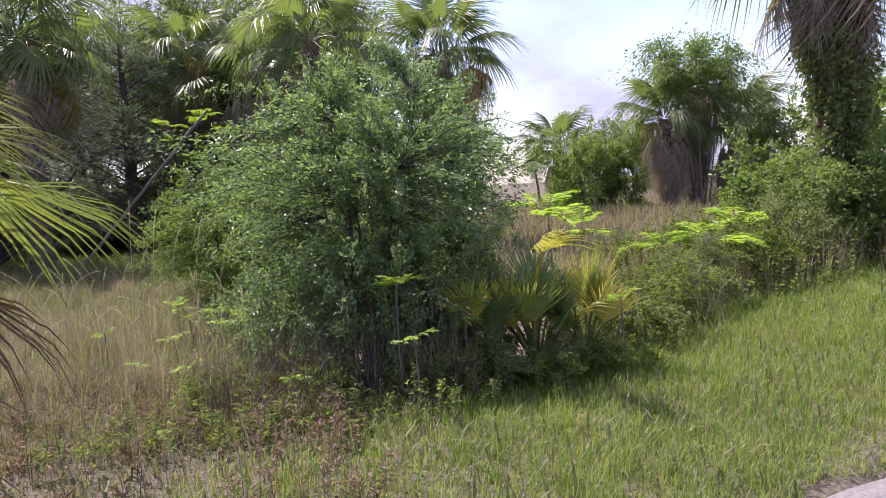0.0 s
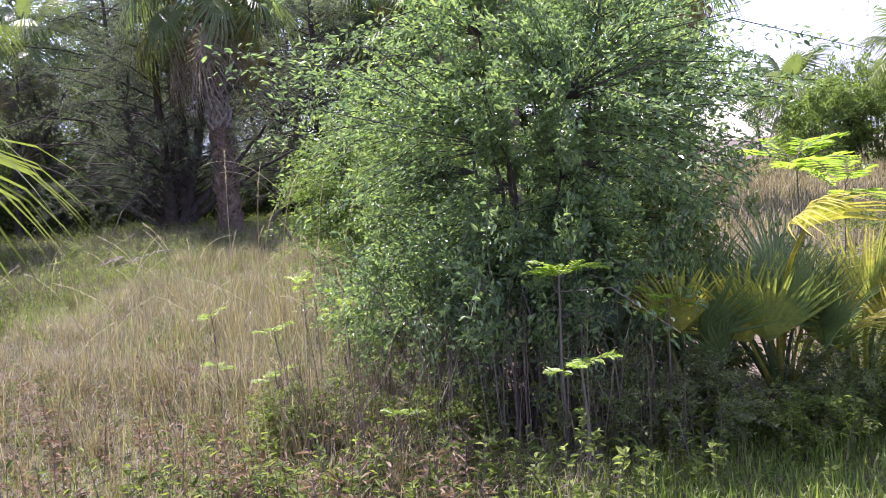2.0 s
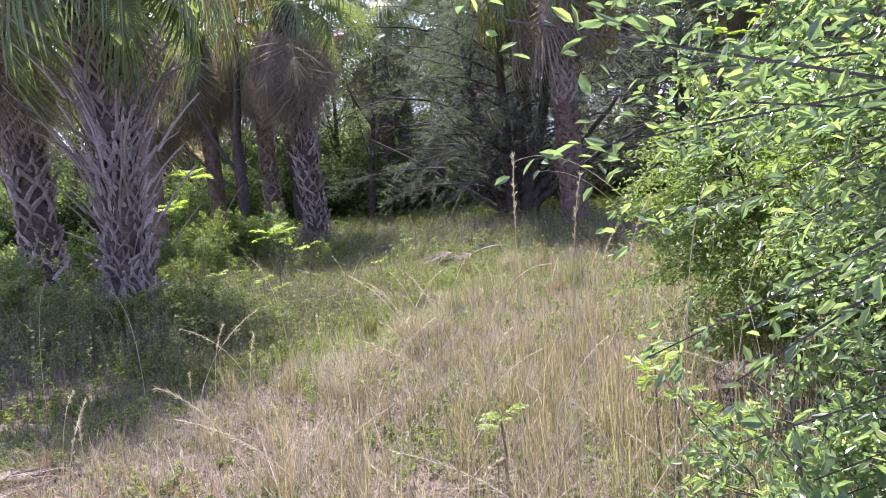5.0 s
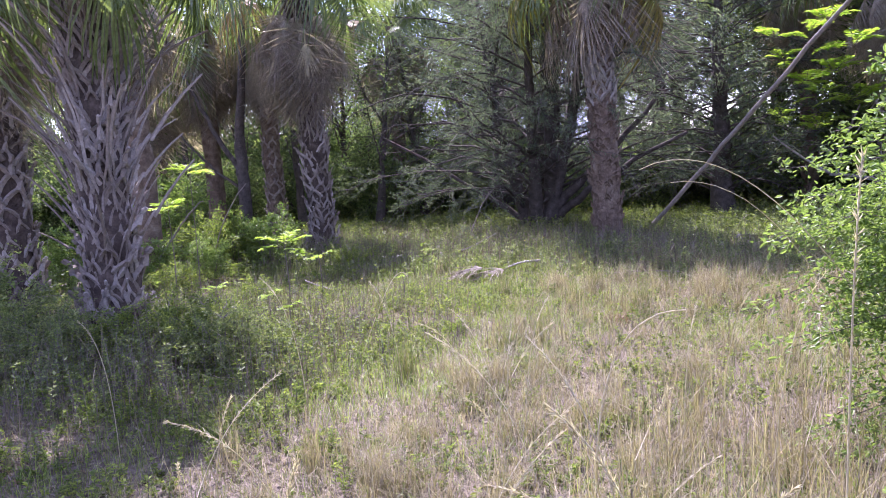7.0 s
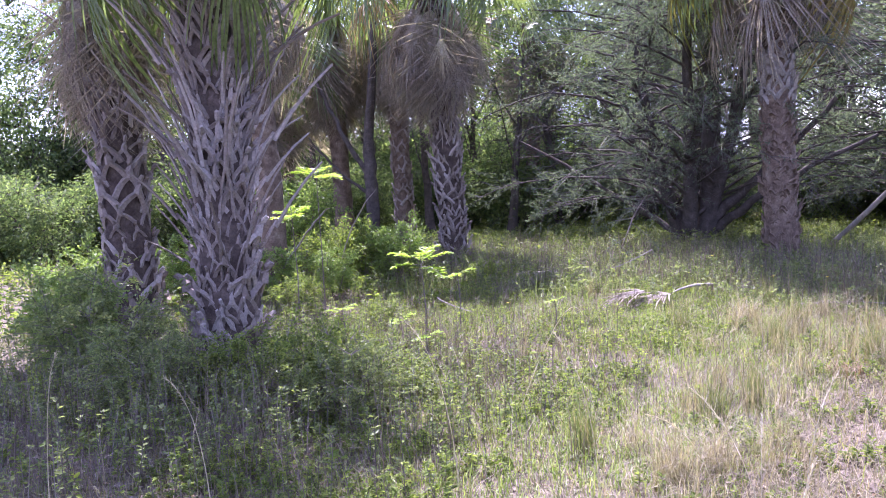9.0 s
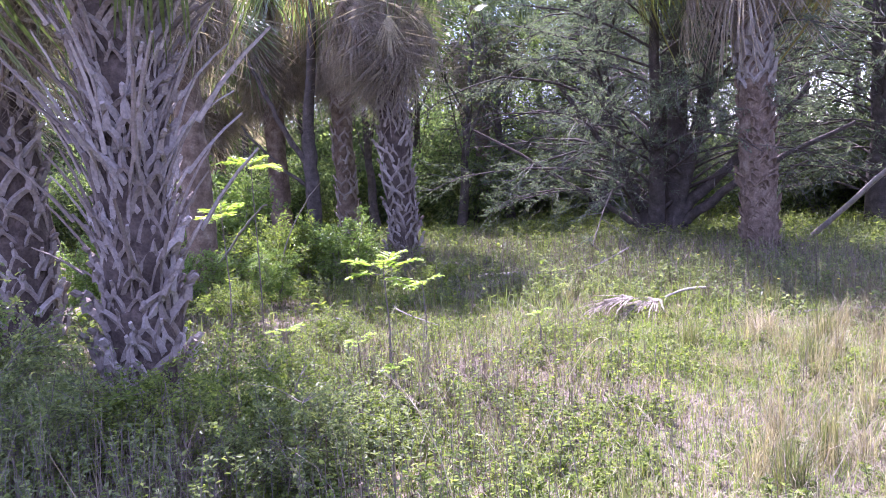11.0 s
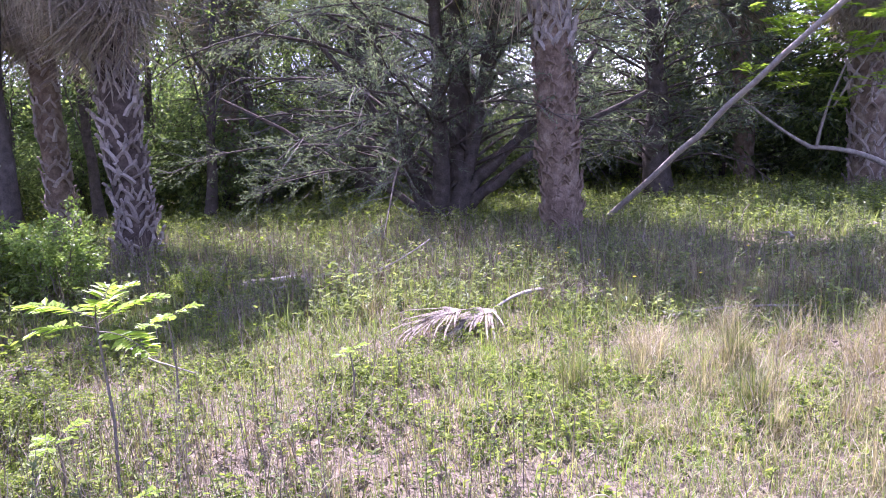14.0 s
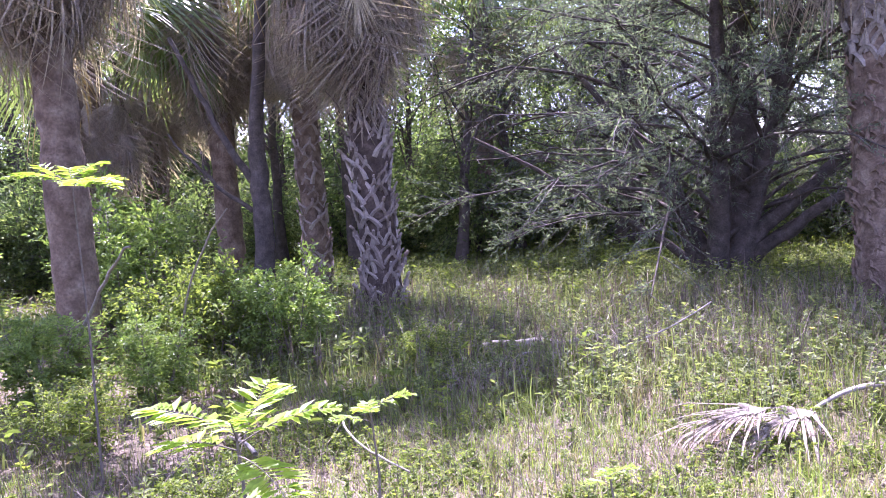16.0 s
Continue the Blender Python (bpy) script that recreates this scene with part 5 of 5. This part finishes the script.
weeds("edge_weeds", M_WEED, 2300, 18, (-4, 3.5, 4.6, 7.5), lambda x, y: np.clip(1 - np.abs(road_side(x, y) - 2.7) / 0.9, 0, 1), (0.12, 0.4), (0.038, 0.015), 424, "leafy weeds at the foot of the bush")
weeds("palm_weeds", M_SHRUB, 3600, 18, (-10, -4.2, 7.8, 13), lambda x, y: np.clip(1 - np.hypot(x + 7.3, y - 10.4) / 2.8, 0, 1), (0.2, 0.6), (0.035, 0.0155), 425, "dense weeds round the palm trunks")
weeds("brush_weeds", M_WEED, 2600, 14, (2.3, 12, 6.4, 16), lambda x, y: np.clip(1 - np.abs(road_side(x, y) - 3.9) / 1.8, 0, 1), (0.2, 0.7), (0.06, 0.025), 426, "tangled weeds between lawn and meadow")
weeds("rusty_weeds", M_RED, 1600, 12, (-3.8, 0.4, 3.4, 7.0), lambda x, y: np.clip(patchy(x, y, 2.0, 0.3), 0, 1), (0.1, 0.4), (0.05, 0.012), 427, "rust-coloured dead weeds")


grass("litter", M_STEM, 90000, (-10, 1, 4.2, 17.5), lambda x, y: np.clip(0.3 + 0.7 * patchy(x, y, 1.9, 0.9), 0.1, 1) * (near_bush(x, y) < 0.4), (0.03, 0.09), (0.005, 0.011), 5.0, 409, "brown leaf and straw litter")
grass("dead_stems", M_STEM, 1700, (-12, -2.5, 15.6, 20), lambda x, y: 0.7 * (np.hypot(x + 2.8, y - 19.1) > 0.8), (0.2, 0.7), (0.004, 0.006), 0.55, 410, "thin grey dead stems in the shade", 7)
grass("brown_stems", M_STEM, 110, (-0.6, 1.2, 5.3, 6.2), lambda x, y: 1 + 0 * x, (0.4, 0.95), (0.004, 0.007), 0.18, 411, "upright dead brown stems under the bush", 9)
grass("lawn_tufts", M_LAWN, 700, (-1.5, 9, 2.2, 9), lawn_zone, (0.12, 0.26), (0.004, 0.008), 0.5, 412, "taller tufts of green grass", 26)

grass("thatch", M_DRY, 70000, (-5.2, 1, 4.6, 17), lambda x, y: np.clip(0.25 + 0.75 * dry_zone(x, y), 0, 1) * (near_bush(x, y) < 0.4), (0.1, 0.3), (0.003, 0.005), 3.0, 413, "flattened straw between the tufts")
grass("brush_stems", M_DRY, 1300, (2.3, 12, 6, 16), lambda x, y: np.clip(1.2 - np.abs(road_side(x, y) - 4.2) / 1.6, 0, 1), (0.35, 0.9), (0.005, 0.009), 0.35, 414, "dry stems among roadside brush", 9)

grass("palm_stems", M_STEM, 900, (-10, -4.6, 8.5, 13), lambda x, y: np.clip(1.2 - np.hypot(x + 6.8, y - 10.8) / 2.4, 0, 1), (0.3, 0.85), (0.003, 0.005), 0.3, 415, "grey dead weed stems round the palm", 6)

grass("weed_stems", M_STEM, 1900, (-9.5, -3.2, 8.5, 15.8), lambda x, y: np.clip(1.3 - np.hypot(x + 6.4, y - 11.8) / 3.6, 0, 1), (0.12, 0.5), (0.003, 0.006), 0.7, 416, "upright grey dead weed stems", 4)

grass("tall_straw", M_DRY, 150, (-2.2, -0.2, 7.4, 10.6), lambda x, y: np.clip(1.3 - np.hypot(x + 1.1, y - 8.8) / 1.8, 0, 1), (0.5, 1.0), (0.003, 0.005), 0.4, 417, "tall straw clumps beside the pale bush", 12)

grass("green_blades", M_LAWN, 60000, (-5.5, 0.5, 5, 16), lambda x, y: np.clip(1.6 * patchy(x, y, 1.4, 2.7) - 0.35, 0.04, 1) * (near_bush(x, y) < 0.4), (0.06, 0.22), (0.004, 0.007), 0.9, 418, "green blades through the straw")
grass("clearing_blades", M_LAWN, 90000, (-9.5, -3.2, 10, 17), lambda x, y: np.clip(1.5 * patchy(x, y, 1.8, 1.9) - 0.2, 0.05, 1), (0.04, 0.15), (0.004, 0.007), 1.0, 420, "short yellow-green grass among weeds")
grass("outer_grass", M_MIXED, 90000, (-34, 20, -14, 34), lambda x, y: 0.9 * ((x < -8) | (y < 4.5) | (x > 3)) * (np.hypot(x + 5, y - 10) < 30 + 3 * np.sin(3 * x)), (0.12, 0.35), (0.012, 0.024), 0.8, 419, "rough grass round the clearing")
weeds("outer_weeds", M_WEED, 5000, 9, (-26, -7, 0, 26), lambda x, y: np.clip((-x - 7.5 + np.sin(1.3 * y)) / 3, 0, 1), (0.15, 0.5), (0.09, 0.04), 430, "weeds at the edge of the clearing")


def flakes(name, mat, n, box, density, size, seed, label):
    """Curled dead leaves lying on the ground."""
    r = rng_of(seed)
    x, y = scatter(n, *box, r, density)
    m = (road_side(x, y) > 0.3) & (near_bush(x, y) < 0.6)
    x, y = x[m], y[m]
    k = len(x)
    a = r.uniform(0, 2 * np.pi, k)
    d = np.stack([np.cos(a), np.sin(a), r.normal(0.15, 0.25, k)], 1)
    up = unit(np.stack([r.normal(0, 0.5, k), r.normal(0, 0.5, k), np.ones(k)], 1))
    s = r.uniform(*size, k)
    ob = new(name, mesh_of(name, [leaves(np.stack([x, y, gz(x, y) + 0.008], 1), d, up, s, s * r.uniform(0.25, 0.6, k))], [mat]))
    tagged(ob, label, "leaf litter", kind="stuff")


flakes("leaf_litter", M_STEM, 70000, (-10.5, 1, 5, 18), lambda x, y: np.clip(0.25 + 0.75 * patchy(x, y, 2.3, 1.7), 0.1, 1), (0.02, 0.06), 431, "curled brown dead leaves on the ground")
flakes("rusty_litter", M_RED, 22000, (-9.5, 0.5, 5, 17), lambda x, y: np.clip(1.5 * patchy(x, y, 1.6, 4.1) - 0.4, 0.02, 1), (0.02, 0.05), 432, "rust-coloured dead leaves on the ground")



def tuft(name, x, y, mat, n, spread, h, w, lean, label):
    """One countable clump of grass or dead stems."""
    r = rng_of(int(abs(x * 731 + y * 57)))
    a, q = r.uniform(0, 2 * np.pi, n), spread * np.sqrt(r.uniform(0, 1, n))
    px, py = q * np.cos(a), q * np.sin(a)
    p = np.stack([px, py, gz(x + px, y + py) - g(x, y) - 0.01], 1)
    ob = new(name, mesh_of(name, [blades(p, r.uniform(*h, n), r.uniform(*w, n), np.abs(r.normal(lean, 0.4, n)), r)], [mat]))
    ob.matrix_basis = pose(x, y, g(x, y))
    tagged(ob, label, "grass tuft", name.replace("_", " ") + "s")


for x, y in ((-7.95, 17.42), (-6.2, 17.06), (-4.9, 16.1), (-7.77, 15.8), (-9.3, 16.9), (-6.9, 17.6)):
    tuft("dead_grass_mound", x, y, M_BLEACHED, 420, 0.3, (0.12, 0.34), (0.004, 0.008), 1.5, "low mound of tan dead grass in shade")
for x, y in ((-4.72, 13.63), (-3.84, 13.37), (-3.58, 11.76), (-4.45, 15.49), (-3.83, 14.1), (-3.67, 11.2), (-4.15, 10.45), (-3.1, 13.24)):
    tuft("grass_tuft", x, y, M_MIXED, 130, 0.07, (0.22, 0.42), (0.003, 0.005), 0.3, "upright tuft of fine half-green bunch grass")
for x, y in ((-3.22, 12.75), (-4.4, 7.3), (-0.9, 4.9), (-1.6, 5.1)):
    tuft("rusty_tuft", x, y, M_RED, 160, 0.14, (0.08, 0.2), (0.004, 0.008), 0.9, "small rust-coloured dead weed clump")

# ---- seed stalks ----
def seed_stalk(x, y, h, bend, rz, r=0.0028):
    c = bezier(np.array([0, 0, -0.02]), np.array([0.02, 0, h * 0.8]), np.array([bend, 0, h]), 14)
    rr = np.linspace(r, r * 0.5, 14)
    ch = [tube(c, rr, 5)]
    rg = rng_of(int(abs(x * 1000 + y * 77)))
    t = rg.uniform(0.72, 1.0, 60)
    i = np.clip((t * 13).astype(int), 0, 12)
    p = c[i] + (c[i + 1] - c[i]) * (t * 13 - i)[:, None]
    tan = unit(c[i + 1] - c[i])
    d = tan + rg.normal(0, 0.35, (60, 3))
    ch.append(leaves(p, d, rg.normal(size=(60, 3)), np.full(60, 0.02), np.full(60, 0.003)))
    ob = new("seed_stalk", mesh_of("seed_stalk", ch, [M_STALK]))
    ob.matrix_basis = pose(x, y, g(x, y), 0, 0, rz)
    tagged(ob, "tall bleached grass stalk with a seed head", "grass stalk", "seed stalks")


rs = rng_of(450)
for x, y, h, b, rz in ((-1.23, 7.0, 1.5, 0.05, 0), (-1.1, 7.15, 1.4, 0.1, 0), (-1.45, 6.9, 1.1, -0.25, 20), (-1.0, 7.3, 1.3, 0.2, 0), (-1.75, 7.6, 1.0, -0.35, 340), (-2.1, 7.9, 1.0, -0.4, 10), (-0.8, 7.6, 1.3, 0.15, 40), (-0.6, 7.4, 1.2, 0.2, 0),
                       (-2.5, 8.2, 0.95, 0.3, 30), (-1.9, 6.4, 0.9, -0.3, 50), (-2.3, 5.9, 0.9, 0.2, 100), (-1.5, 8.6, 1.1, 0.2, 0), (-1.2, 9.0, 1.0, -0.2, 0), (-1.8, 9.4, 0.9, 0.15, 0), (-2.8, 9.4, 0.8, 0.2, 60), (-4.4, 9.6, 0.9, 0.25, 200), (-5.0, 8.6, 0.9, -0.2, 100), (-5.6, 8.2, 1.0, 0.2, 0)):
    seed_stalk(x, y, h, b, rz)
for i in range(75):
    x, y = rs.uniform(-3.6, 0.0), rs.uniform(5.4, 9.6)
    if math.hypot(x + 2.25, y - 4.55) > 0.9:
        seed_stalk(x, y, rs.uniform(0.45, 0.9), rs.uniform(-0.55, 0.55), rs.uniform(0, 360), 0.002)


def flower(x, y, h):
    root = new("yellow_flower")
    root.matrix_basis = pose(x, y, g(x, y))
    part("stem", mesh_of("stem", [tube(np.array([[0, 0, -0.02], [0.01, 0, h / 2], [0, 0, h]]), 0.003, 4)], [M_WEED]), root)
    a = np.arange(7) * 2 * np.pi / 7
    d = np.stack([np.cos(a), np.sin(a), 0.25 + 0 * a], 1)
    part("petals", mesh_of("petals", [leaves(np.tile([[0, 0, h]], (7, 1)), d, np.tile([[0, 0, 1.0]], (7, 1)), np.full(7, 0.018), np.full(7, 0.012))], [M_FLOWER]), root)
    tagged(root, "small yellow wildflower on a thin stem", "flower", "wildflowers")


for x, y in ((-5.6, 16.5), (-5.0, 16.6), (-4.4, 15.6), (-3.9, 15.8), (-5.1, 16.9), (-6.3, 13.2), (-4.7, 16.3), (-3.4, 17.0), (-5.5, 17.0)):
    flower(x, y, 0.34)
